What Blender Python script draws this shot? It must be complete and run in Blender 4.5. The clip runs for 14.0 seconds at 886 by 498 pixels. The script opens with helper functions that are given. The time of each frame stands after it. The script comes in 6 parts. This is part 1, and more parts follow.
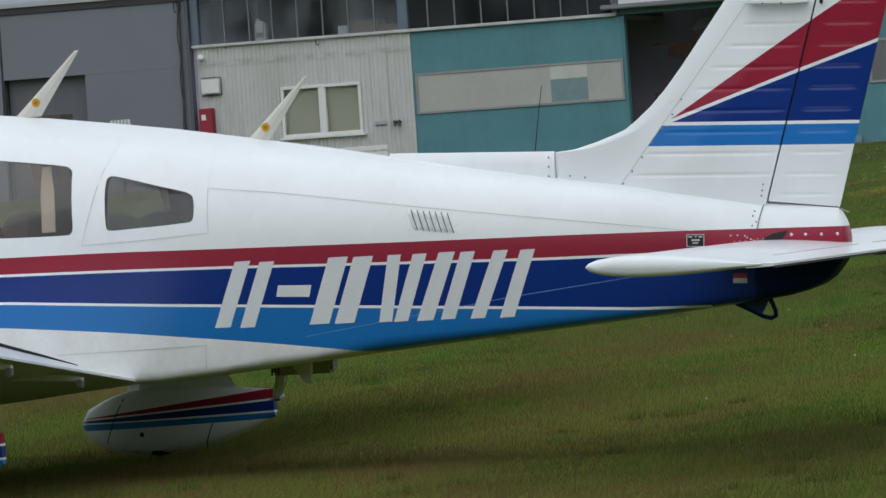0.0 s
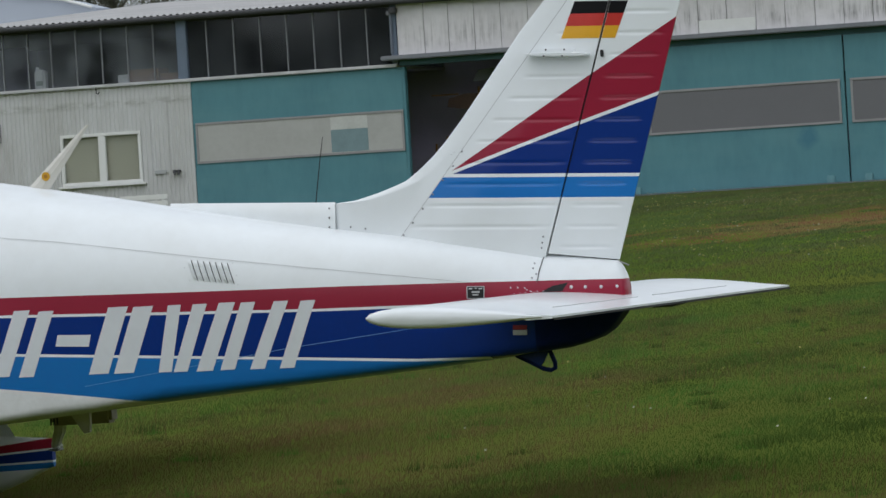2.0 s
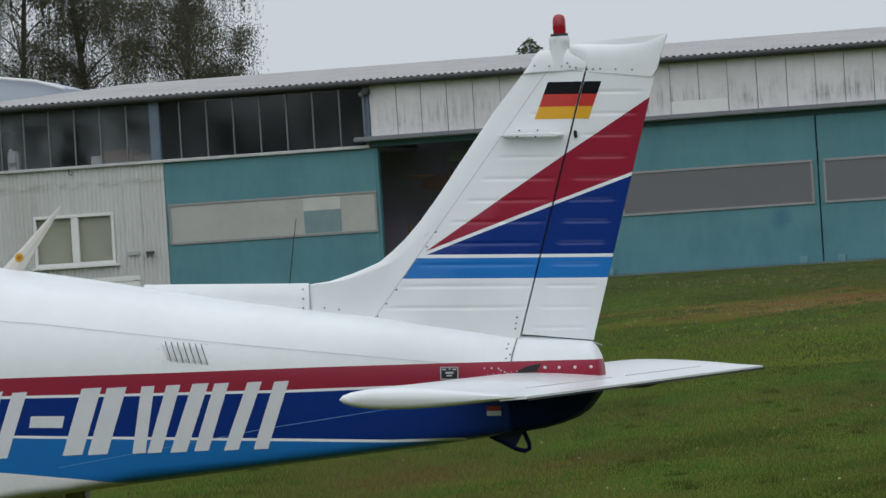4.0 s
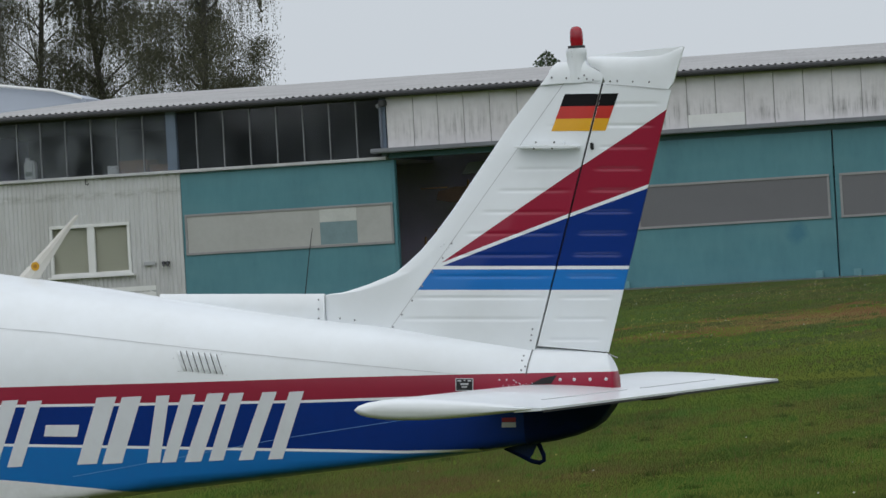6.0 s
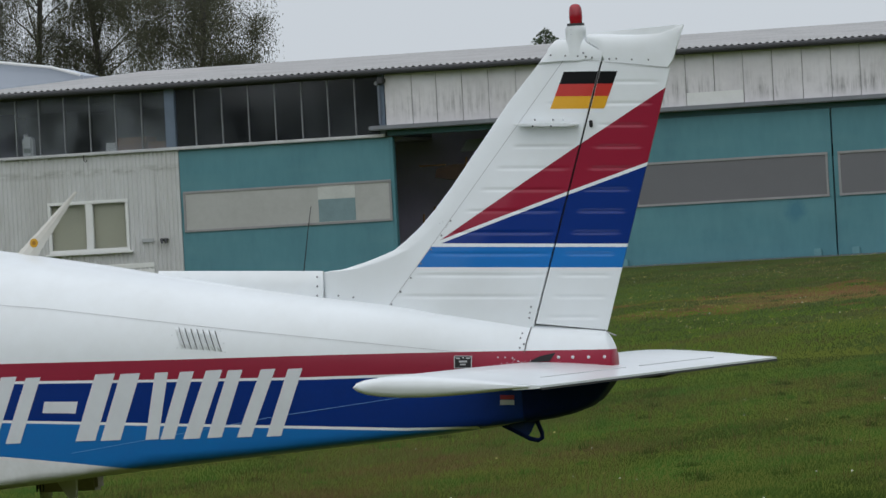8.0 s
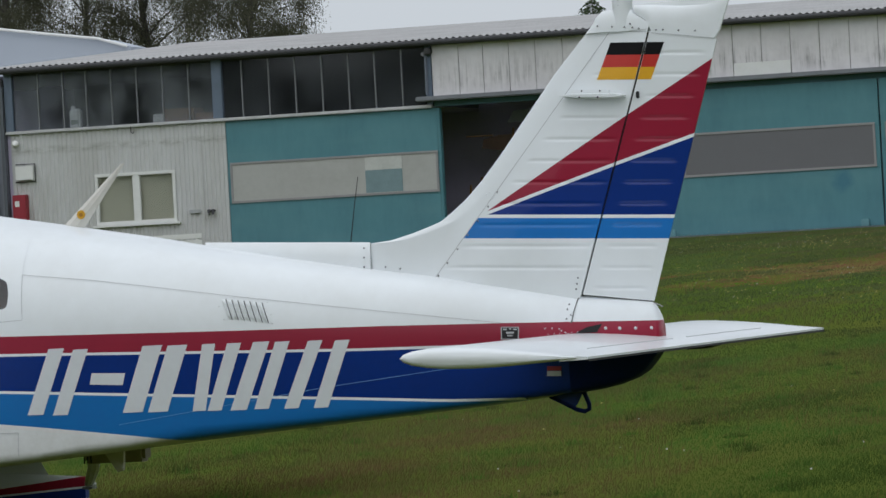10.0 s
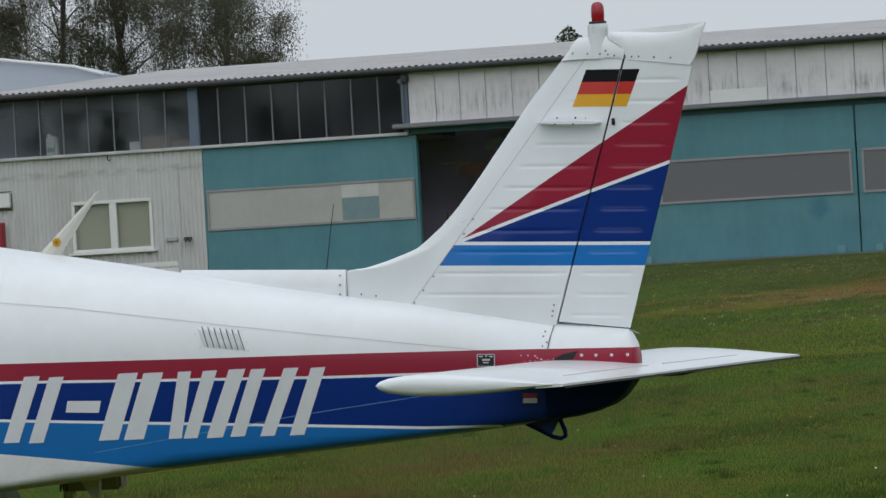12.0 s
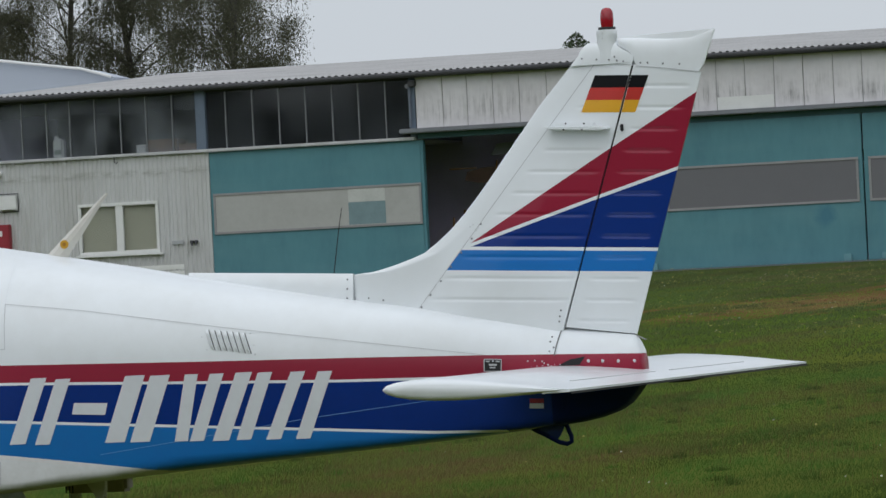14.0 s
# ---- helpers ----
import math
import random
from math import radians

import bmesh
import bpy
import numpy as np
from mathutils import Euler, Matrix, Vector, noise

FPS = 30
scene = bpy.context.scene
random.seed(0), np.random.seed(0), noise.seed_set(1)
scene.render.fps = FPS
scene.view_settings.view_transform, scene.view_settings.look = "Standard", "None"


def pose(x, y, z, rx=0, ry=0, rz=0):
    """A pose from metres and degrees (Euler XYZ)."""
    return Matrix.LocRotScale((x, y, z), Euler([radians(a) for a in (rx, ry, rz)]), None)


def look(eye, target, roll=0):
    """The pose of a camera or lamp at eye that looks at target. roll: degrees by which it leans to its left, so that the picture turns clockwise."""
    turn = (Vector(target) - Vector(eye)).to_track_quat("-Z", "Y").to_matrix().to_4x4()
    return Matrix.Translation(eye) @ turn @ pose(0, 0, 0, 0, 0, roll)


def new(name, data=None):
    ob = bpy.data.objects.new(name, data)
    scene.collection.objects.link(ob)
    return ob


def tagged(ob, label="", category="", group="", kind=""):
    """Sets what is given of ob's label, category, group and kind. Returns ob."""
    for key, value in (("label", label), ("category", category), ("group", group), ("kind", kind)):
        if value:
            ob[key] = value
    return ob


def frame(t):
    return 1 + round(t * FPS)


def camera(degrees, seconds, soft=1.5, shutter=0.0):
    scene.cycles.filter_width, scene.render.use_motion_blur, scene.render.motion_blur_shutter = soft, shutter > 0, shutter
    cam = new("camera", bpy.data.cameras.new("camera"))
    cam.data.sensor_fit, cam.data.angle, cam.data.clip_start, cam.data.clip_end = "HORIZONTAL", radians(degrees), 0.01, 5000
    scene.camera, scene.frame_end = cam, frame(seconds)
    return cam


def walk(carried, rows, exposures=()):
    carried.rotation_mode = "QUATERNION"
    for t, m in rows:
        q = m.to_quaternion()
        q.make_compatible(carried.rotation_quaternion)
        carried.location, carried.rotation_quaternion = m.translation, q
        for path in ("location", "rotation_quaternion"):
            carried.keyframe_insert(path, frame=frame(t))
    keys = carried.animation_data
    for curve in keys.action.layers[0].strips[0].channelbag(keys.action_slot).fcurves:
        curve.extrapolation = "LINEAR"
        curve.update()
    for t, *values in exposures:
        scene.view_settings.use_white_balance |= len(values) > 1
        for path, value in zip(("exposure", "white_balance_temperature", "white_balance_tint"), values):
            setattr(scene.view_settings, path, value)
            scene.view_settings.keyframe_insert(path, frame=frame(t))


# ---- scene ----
cam = camera(9.957, 14.0, soft=1.5)
EYE = (5.665, -20.673, 1.186)
# seconds, turn to the left of +Y, tilt up, lean, in degrees; sway to the right and up, in millimetres
PATH = [
    (0, 19.816, -0.731, -3.822, 6.9, 0.4),
    (0.5, 19.002, -0.643, -3.798, 4.1, 0.3),
    (1, 18.307, -0.529, -3.620, 3.8, -0.0),
    (1.5, 17.737, -0.427, -3.539, 0.6, 0.1),
    (2, 17.298, -0.324, -3.476, 2.4, 4.0),
    (2.5, 17.090, -0.182, -3.632, -0.7, 3.5),
    (3, 17.001, 0.100, -3.629, -2.1, 4.5),
    (3.5, 16.958, 0.364, -3.604, -0.6, 4.2),
    (3.7, 16.945, 0.466, -3.580, -0.8, 3.6),
    (5.8, 17.098, 0.714, -3.190, -1.6, -0.9),
    (6, 17.108, 0.717, -3.164, -1.6, -1.2),
    (6.5, 17.120, 0.678, -3.127, -3.0, -2.4),
    (7, 17.130, 0.621, -3.136, -1.0, 0.5),
    (7.5, 17.108, 0.573, -3.109, -0.0, 0.0),
    (8, 17.101, 0.462, -3.064, -4.0, -1.1),
    (8.5, 17.241, 0.311, -2.888, -5.2, -2.0),
    (9, 17.429, 0.158, -2.972, -5.4, -2.1),
    (9.2, 17.497, 0.106, -3.089, -5.0, 1.3),
    (11.3, 17.785, 0.338, -3.046, 0.3, 0.5),
    (11.5, 17.669, 0.386, -3.161, 0.6, -1.6),
    (12, 17.373, 0.454, -3.216, 2.1, 0.3),
    (12.5, 17.123, 0.516, -3.124, -0.0, 0.0),
    (13, 16.954, 0.562, -2.850, -4.6, -2.6),
    (13.5, 17.134, 0.543, -2.828, -7.6, 0.3),
    (14, 17.435, 0.516, -2.801, -5.6, -1.8),
]


def aim(turn, tilt, lean, right, up):
    a, b = radians(turn), radians(tilt)
    way = Vector((-math.sin(a) * math.cos(b), math.cos(a) * math.cos(b), math.sin(b)))
    eye = Vector(EYE) + Vector((math.cos(a) * right, math.sin(a) * right, up)) / 1000.0
    return look(eye, eye + way * 20.0, lean)


walk(cam, [(row[0], aim(*row[1:])) for row in PATH], [(0.0, 0.13), (2.5, 0.07), (6.0, 0.04), (14.0, 0.02)])

# ---- light: an even overcast sky ----
world = bpy.data.worlds.new("overcast_sky")
scene.world = world
world.use_nodes = True
wn, wl = world.node_tree.nodes, world.node_tree.links
sky = wn.new("ShaderNodeTexSky")
sky.sky_type, sky.sun_disc = "NISHITA", False
sky.sun_elevation, sky.sun_rotation = radians(52), radians(200)
sky.air_density, sky.dust_density = 1.0, 3.0
cloud = wn.new("ShaderNodeMix")
cloud.data_type = "RGBA"
cloud.inputs[0].default_value = 0.88
cloud.inputs[7].default_value = (5.60, 6.06, 6.62, 1)
wl.new(sky.outputs[0], cloud.inputs[6])
wl.new(cloud.outputs[2], wn["Background"].inputs[0])
wn["Background"].inputs[1].default_value = 0.108
sun_data = bpy.data.lights.new("sun", "SUN")
sun_data.energy, sun_data.angle, sun_data.color = 1.18, radians(110), (0.95, 0.985, 1.0)
sun = new("sun", sun_data)
sun.matrix_world = look((6, -22, 50), (0, 0, 0))


# ---- materials ----
def material(name):
    m = bpy.data.materials.new(name)
    m.use_nodes = True
    return m, m.node_tree.nodes, m.node_tree.links, m.node_tree.nodes["Principled BSDF"]


def math_node(nt, op, a, b=None):
    n = nt.nodes.new("ShaderNodeMath")
    n.operation = op
    for i, v in enumerate((a, b)):
        if v is None:
            continue
        if isinstance(v, (int, float)):
            n.inputs[i].default_value = v
        else:
            nt.links.new(v, n.inputs[i])
    return n.outputs[0]


def mix_colour(nt, fac, a, b):
    n = nt.nodes.new("ShaderNodeMix")
    n.data_type = "RGBA"
    for i, v in ((0, fac), (6, a), (7, b)):
        if isinstance(v, (int, float)):
            n.inputs[i].default_value = v
        elif isinstance(v, tuple):
            n.inputs[i].default_value = (*v[:3], 1)
        else:
            nt.links.new(v, n.inputs[i])
    return n.outputs[2]


def noise_node(nt, scale, detail=4, rough=0.6, stretch=None):
    tc = nt.nodes.new("ShaderNodeTexCoord")
    n = nt.nodes.new("ShaderNodeTexNoise")
    n.inputs["Scale"].default_value, n.inputs["Detail"].default_value, n.inputs["Roughness"].default_value = scale, detail, rough
    if stretch:
        mp = nt.nodes.new("ShaderNodeMapping")
        mp.inputs["Scale"].default_value = stretch
        nt.links.new(tc.outputs["Object"], mp.inputs[0])
        nt.links.new(mp.outputs[0], n.inputs["Vector"])
    else:
        nt.links.new(tc.outputs["Object"], n.inputs["Vector"])
    return n.outputs[0]


def span(nt, v, lo, hi):
    n = nt.nodes.new("ShaderNodeMapRange")
    n.inputs[1].default_value, n.inputs[2].default_value = lo, hi
    nt.links.new(v, n.inputs[0])
    return n.outputs[0]


def surface(name, base, rough=0.5, metal=0.0, dirt=None, amount=0.3, scale=3.0, fine=40.0, bump=0.0, stretch=None, coat=0.0, spec=0.5):
    """A plain surface whose colour drifts towards dirt at two scales."""
    m, n, l, p = material(name)
    nt = m.node_tree
    dirt = dirt or tuple(c * 0.6 for c in base)
    a = span(nt, noise_node(nt, scale, 5, 0.65, stretch), 0.42, 0.72)
    b = span(nt, noise_node(nt, fine, 3, 0.6, stretch), 0.35, 0.75)
    fac = math_node(nt, "MULTIPLY", math_node(nt, "ADD", math_node(nt, "MULTIPLY", a, 0.65), math_node(nt, "MULTIPLY", b, 0.35)), amount)
    l.new(mix_colour(nt, fac, tuple(base), tuple(dirt)), p.inputs["Base Color"])
    p.inputs["Roughness"].default_value, p.inputs["Metallic"].default_value = rough, metal
    p.inputs["Specular IOR Level"].default_value = spec
    p.inputs["Coat Weight"].default_value, p.inputs["Coat Roughness"].default_value = coat, 0.08
    if bump:
        bn = n.new("ShaderNodeBump")
        bn.inputs["Strength"].default_value, bn.inputs["Distance"].default_value = bump, 0.01
        l.new(noise_node(nt, fine, 4, 0.7, stretch), bn.inputs["Height"])
        l.new(bn.outputs[0], p.inputs["Normal"])
    return m


WHITE, RED, NAVY, AZURE = (0.790, 0.820, 0.840), (0.285, 0.011, 0.036), (0.0005, 0.025, 0.190), (0.012, 0.16, 0.49)
white_paint = surface("white_paint", WHITE, 0.32, dirt=(0.66, 0.67, 0.66), amount=0.45, scale=2.5, fine=14, bump=0.03, coat=0.35)
red_paint = surface("red_paint", RED, 0.35, dirt=(0.22, 0.010, 0.028), amount=0.4, scale=3, coat=0.1, spec=0.35)
navy_paint = surface("navy_paint", NAVY, 0.25, dirt=(0.002, 0.018, 0.12), amount=0.5, scale=3, coat=0.08, spec=0.35)
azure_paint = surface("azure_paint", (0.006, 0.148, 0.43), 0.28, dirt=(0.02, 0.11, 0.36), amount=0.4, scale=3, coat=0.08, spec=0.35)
# darker copy of the navy: shade under the stabilator put into the colour
shaded_navy = surface("shaded_navy", (0.001, 0.012, 0.092), 0.5, dirt=(0.003, 0.010, 0.05), amount=0.5, scale=5, spec=0.12)
reveal_grey = surface("reveal_grey", (0.20, 0.20, 0.205), 0.6)
belly_paint = surface("belly_paint", (0.72, 0.73, 0.73), 0.4, dirt=(0.45, 0.44, 0.40), amount=0.5, scale=4)
letter_paint = surface("letter_white", (0.66, 0.68, 0.70), 0.4, dirt=(0.55, 0.56, 0.58), amount=0.5, scale=8)
cream_plastic = surface("cream_plastic", (0.62, 0.60, 0.55), 0.45, dirt=(0.5, 0.47, 0.4), amount=0.5, scale=8)
black_rubber = surface("black_rubber", (0.012, 0.012, 0.013), 0.75, amount=0.4)
dark_metal = surface("dark_metal", (0.06, 0.06, 0.065), 0.5, 0.6, amount=0.4, scale=10)
screw_metal = surface("screw_metal", (0.26, 0.26, 0.27), 0.4, 0.8, amount=0.4, scale=30)
sticker_yellow = surface("sticker_yellow", (0.62, 0.33, 0.01), 0.4, dirt=(0.35, 0.16, 0.01), amount=0.7, scale=60)
flag_black = surface("flag_black", (0.005, 0.005, 0.006), 0.5, spec=0.15)
flag_red = surface("flag_red", (0.52, 0.026, 0.018), 0.35)
flag_gold = surface("flag_gold", (0.74, 0.38, 0.012), 0.35)
beacon_red = surface("beacon_red", (0.36, 0.006, 0.018), 0.2, dirt=(0.22, 0.004, 0.01), amount=0.6, scale=20, coat=0.3)
seat_fabric = surface("seat_fabric", (0.055, 0.050, 0.050), 0.9, amount=0.5, scale=20, bump=0.3)
tan_fabric = surface("tan_fabric", (0.30, 0.22, 0.16), 0.9, amount=0.5, scale=15, bump=0.3)
beige_trim = surface("beige_trim", (0.78, 0.66, 0.52), 0.7, amount=0.4)


def glass(name, tint, alpha):
    """Thin tinted glazing: a clear pane with a mirror coat."""
    m, n, l, p = material(name)
    tr, gl, mx, fr = (n.new("ShaderNode" + k) for k in ("BsdfTransparent", "BsdfGlossy", "MixShader", "Fresnel"))
    tr.inputs[0].default_value = (*tint, 1)
    gl.inputs["Roughness"].default_value = alpha
    fr.inputs[0].default_value = 1.5
    l.new(fr.outputs[0], mx.inputs[0])
    l.new(tr.outputs[0], mx.inputs[1])
    l.new(gl.outputs[0], mx.inputs[2])
    l.new(mx.outputs[0], n["Material Output"].inputs[0])
    return m




def dust_haze_glass(name, tint, low, high):
    """Old glazing with a streaky pale film: dust, and painted sky haze on the cabin."""
    m = glass(name, tint, 0.05)
    nt, n, l = m.node_tree, m.node_tree.nodes, m.node_tree.links
    out = n["Material Output"].inputs[0]
    clear = out.links[0].from_socket
    df, mx = n.new("ShaderNodeBsdfDiffuse"), n.new("ShaderNodeMixShader")
    df.inputs[0].default_value = (0.34, 0.37, 0.39, 1)
    streak = span(nt, noise_node(nt, 1.0, 3, 0.5, (1.2, 1, 0.8)), 0.36, 0.62)
    l.new(math_node(nt, "ADD", math_node(nt, "MULTIPLY", streak, high - low), low), mx.inputs[0])
    l.new(clear, mx.inputs[1])
    l.new(df.outputs[0], mx.inputs[2])
    l.new(mx.outputs[0], out)
    return m


# pale film painted on the cabin panes in place of reflected sky
cabin_glass = dust_haze_glass("cabin_glass", (0.90, 0.87, 0.84), 0.03, 0.07)
cabin_glass.node_tree.nodes["Fresnel"].inputs[0].default_value = 1.75
office_glass = glass("office_glass", (0.90, 0.92, 0.91), 0.02)
hazy_glass = dust_haze_glass("hazy_glass", (0.90, 0.92, 0.94), 0.02, 0.19)
hangar_glass = dust_haze_glass("hangar_glass", (0.68, 0.70, 0.74), 0.01, 0.06)


def striped(name, bands, rough=0.28, bound=None):
    """Paint laid in bands: (lower line, upper line, colour), each line z = a + b * x."""
    m, n, l, p = material(name)
    nt = m.node_tree
    tc, sep = n.new("ShaderNodeTexCoord"), n.new("ShaderNodeSeparateXYZ")
    l.new(tc.outputs["Object"], sep.inputs[0])
    x, z = sep.outputs[0], sep.outputs[2]

    def above(line):
        return math_node(nt, "GREATER_THAN", z, math_node(nt, "ADD", math_node(nt, "MULTIPLY", x, line[1]), line[0]))
    mottle = span(nt, noise_node(nt, 3.0, 4), 0.4, 0.75)
    col = mix_colour(nt, math_node(nt, "MULTIPLY", mottle, 0.3), WHITE, (0.66, 0.67, 0.66))
    inside = None
    if bound:
        inside = math_node(nt, "SUBTRACT", 1.0, above(bound))
    for lo, hi, c in bands:
        f = math_node(nt, "MULTIPLY", above(lo), math_node(nt, "SUBTRACT", 1.0, above(hi)))
        if inside is not None:
            f = math_node(nt, "MULTIPLY", f, inside)
        col = mix_colour(nt, f, col, c)
    l.new(col, p.inputs["Base Color"])
    p.inputs["Roughness"].default_value = rough
    p.inputs["Coat Weight"].default_value, p.inputs["Coat Roughness"].default_value = 0.12, 0.08
    p.inputs["Specular IOR Level"].default_value = 0.33
    return m


def line(p, q):
    b = (q[1] - p[1]) / (q[0] - p[0])
    return (p[1] - b * p[0], b)


L_RED, L_PIN = line((-0.727, 1.382), (0.317, 1.985)), line((-0.727, 1.389), (0.216, 1.675))
L_PIN2, L_NAVY = line((-0.727, 1.374), (0.215, 1.660)), line((-0.727, 1.385), (0.110, 1.339))
L_AZ, L_AZ2 = line((-0.740, 1.371), (0.107, 1.325)), line((-0.788, 1.287), (0.080, 1.240))
L_SKIN = line((-0.944, 1.131), (-0.109, 2.135))
fin_paint = striped("fin_paint", [(L_PIN, L_RED, RED), (L_NAVY, L_PIN2, NAVY), (L_AZ2, L_AZ, AZURE)], 0.28, L_SKIN)
spat_paint = striped("spat_paint", [
    (line((-4.2, 0.178), (-3.2, 0.238)), line((-4.2, 0.180), (-3.2, 0.285)), RED),
    (line((-4.2, 0.162), (-3.2, 0.180)), line((-4.2, 0.172), (-3.2, 0.228)), NAVY),
    (line((-4.2, 0.126), (-3.2, 0.143)), line((-4.2, 0.156), (-3.2, 0.170)), AZURE)])


# ---- mesh helpers ----
def mesh_of(name, bm, mats, smooth=False):
    me = bpy.data.meshes.new(name)
    bmesh.ops.recalc_face_normals(bm, faces=bm.faces)
    bm.to_mesh(me)
    bm.free()
    for m in (mats if isinstance(mats, (list, tuple)) else [mats]):
        me.materials.append(m)
    if smooth:
        for f in me.polygons:
            f.use_smooth = True
        me.set_sharp_from_angle(angle=radians(50))
    return me


def part(name, bm, mats, parent=None, label="", smooth=False):
    ob = new(name, mesh_of(name, bm, mats, smooth))
    ob.parent = parent
    return tagged(ob, label)


def box(bm, x0, x1, y0, y1, z0, z1, mat=0, bevel=0.0):
    v = [bm.verts.new((x, y, z)) for z in (z0, z1) for y in (y0, y1) for x in (x0, x1)]
    fs = []
    for q in ((0, 1, 3, 2), (4, 6, 7, 5), (0, 4, 5, 1), (2, 3, 7, 6), (0, 2, 6, 4), (1, 5, 7, 3)):
        f = bm.faces.new([v[i] for i in q])
        f.material_index = mat
        fs.append(f)
    if bevel:
        es = list({e for f in fs for e in f.edges})
        bmesh.ops.bevel(bm, geom=es, offset=bevel, segments=2, affect="EDGES")
    return bm


def boxed(*a, **k):
    return box(bmesh.new(), *a, **k)


def tube(bm, pts, radii, sides=8, cap=True):
    """A round bar through the points."""
    rings = []
    for i, p in enumerate(pts):
        p = Vector(p)
        d = (Vector(pts[min(i + 1, len(pts) - 1)]) - Vector(pts[max(i - 1, 0)])).normalized()
        a = d.orthogonal().normalized() if i == 0 else (last - d * last.dot(d)).normalized()
        last = a
        b = d.cross(a)
        r = radii[i] if isinstance(radii, (list, tuple)) else radii
        rings.append([bm.verts.new(p + (a * math.cos(t) + b * math.sin(t)) * r) for t in (2 * math.pi * k / sides for k in range(sides))])
    for r0, r1 in zip(rings, rings[1:]):
        for k in range(sides):
            bm.faces.new((r0[k], r0[(k + 1) % sides], r1[(k + 1) % sides], r1[k]))
    if cap:
        bm.faces.new(rings[0])
        bm.faces.new(rings[-1])
    return bm


def loft(bm, rings, mats=None, closed=True, caps=True):
    vs = [[bm.verts.new(p) for p in r] for r in rings]
    n = len(vs[0])
    for r0, r1 in zip(vs, vs[1:]):
        for k in range(n if closed else n - 1):
            f = bm.faces.new((r0[k], r0[(k + 1) % n], r1[(k + 1) % n], r1[k]))
            if mats:
                f.material_index = mats[k]
    if caps:
        bm.faces.new(vs[0])
        bm.faces.new(vs[-1])
    return bm


def prism(bm, pts, y0, y1, mat=0):
    """A slab with the outline pts (x, z) between y0 and y1."""
    a = [bm.verts.new((x, y0, z)) for x, z in pts]
    b = [bm.verts.new((x, y1, z)) for x, z in pts]
    fs = [bm.faces.new(a), bm.faces.new(b)]
    for i in range(len(pts)):
        j = (i + 1) % len(pts)
        fs.append(bm.faces.new((a[i], a[j], b[j], b[i])))
    for f in fs:
        f.material_index = mat
    return bm


def empty(name, label, category, group="", kind=""):
    return tagged(new(name), label, category, group, kind)


def lerp(x, pts):
    return float(np.interp(x, [p[0] for p in pts], [p[1] for p in pts]))

# ---- ground ----
WALL_Y = 80.0


def ground_z(y):
    u = min(max((y - 2.0) / 77.0, 0.0), 1.0)
    return -0.015 + 1.455 * u


def meadow_colour(nt, n, l, rnd):
    """The turf's colour: fresh and dry patches, worn reddish soil in one place."""
    long = (1.0, 0.10, 1.0)
    big = span(nt, noise_node(nt, 0.6, 5, 0.6, long), 0.46, 0.60)
    dark = span(nt, noise_node(nt, 1.2, 4, 0.6, long), 0.46, 0.62)
    small = span(nt, noise_node(nt, 5.0, 4, 0.65, (1, 0.35, 1)), 0.35, 0.70)
    pale = rnd if isinstance(rnd, float) else math_node(nt, "POWER", rnd, 3.0)
    c = mix_colour(nt, pale, (0.084, 0.156, 0.012), (0.150, 0.205, 0.034))
    c = mix_colour(nt, math_node(nt, "MULTIPLY", dark, 0.85), c, (0.044, 0.092, 0.008))
    dry = mix_colour(nt, pale, (0.150, 0.134, 0.028), (0.23, 0.19, 0.062))
    c = mix_colour(nt, math_node(nt, "MULTIPLY", big, 0.70), c, dry)
    c = mix_colour(nt, math_node(nt, "MULTIPLY", small, 0.30), c, (0.060, 0.076, 0.012))
    # browner turf round the parking place, its darkness also painting the aircraft's shade
    place, axis = n.new("ShaderNodeTexCoord"), n.new("ShaderNodeSeparateXYZ")
    l.new(place.outputs["Object"], axis.inputs[0])
    near = math_node(nt, "SUBTRACT", 1.0, span(nt, math_node(nt, "ADD", axis.outputs[1], math_node(nt, "MULTIPLY", noise_node(nt, 0.6, 4, 0.6, long), 16.0)), 11.0, 29.0))
    c = mix_colour(nt, math_node(nt, "MULTIPLY", near, 0.55), c, (0.088, 0.076, 0.020))
    coord, mp = n.new("ShaderNodeTexCoord"), n.new("ShaderNodeMapping")
    mp.inputs["Location"].default_value = (9.5 / 2.7, -47.0 / 5.0, 0)
    mp.inputs["Scale"].default_value = (1 / 2.7, 1 / 5.0, 0)
    l.new(coord.outputs["Object"], mp.inputs[0])
    ln = n.new("ShaderNodeVectorMath")
    ln.operation = "LENGTH"
    l.new(mp.outputs[0], ln.inputs[0])
    edge = math_node(nt, "ADD", ln.outputs["Value"], math_node(nt, "MULTIPLY", noise_node(nt, 1.0, 5, 0.7, (1, 0.5, 1)), 2.1))
    f = math_node(nt, "SUBTRACT", 1.0, span(nt, edge, 1.4, 2.1))
    return mix_colour(nt, math_node(nt, "MULTIPLY", f, 0.85), c, (0.27, 0.145, 0.08))


def soil_material():
    m, n, l, p = material("meadow_soil")
    l.new(mix_colour(m.node_tree, 0.6, meadow_colour(m.node_tree, n, l, 0.1), (0.074, 0.098, 0.020)), p.inputs["Base Color"])
    p.inputs["Roughness"].default_value = 0.95
    p.inputs["Specular IOR Level"].default_value = 0.0
    return m


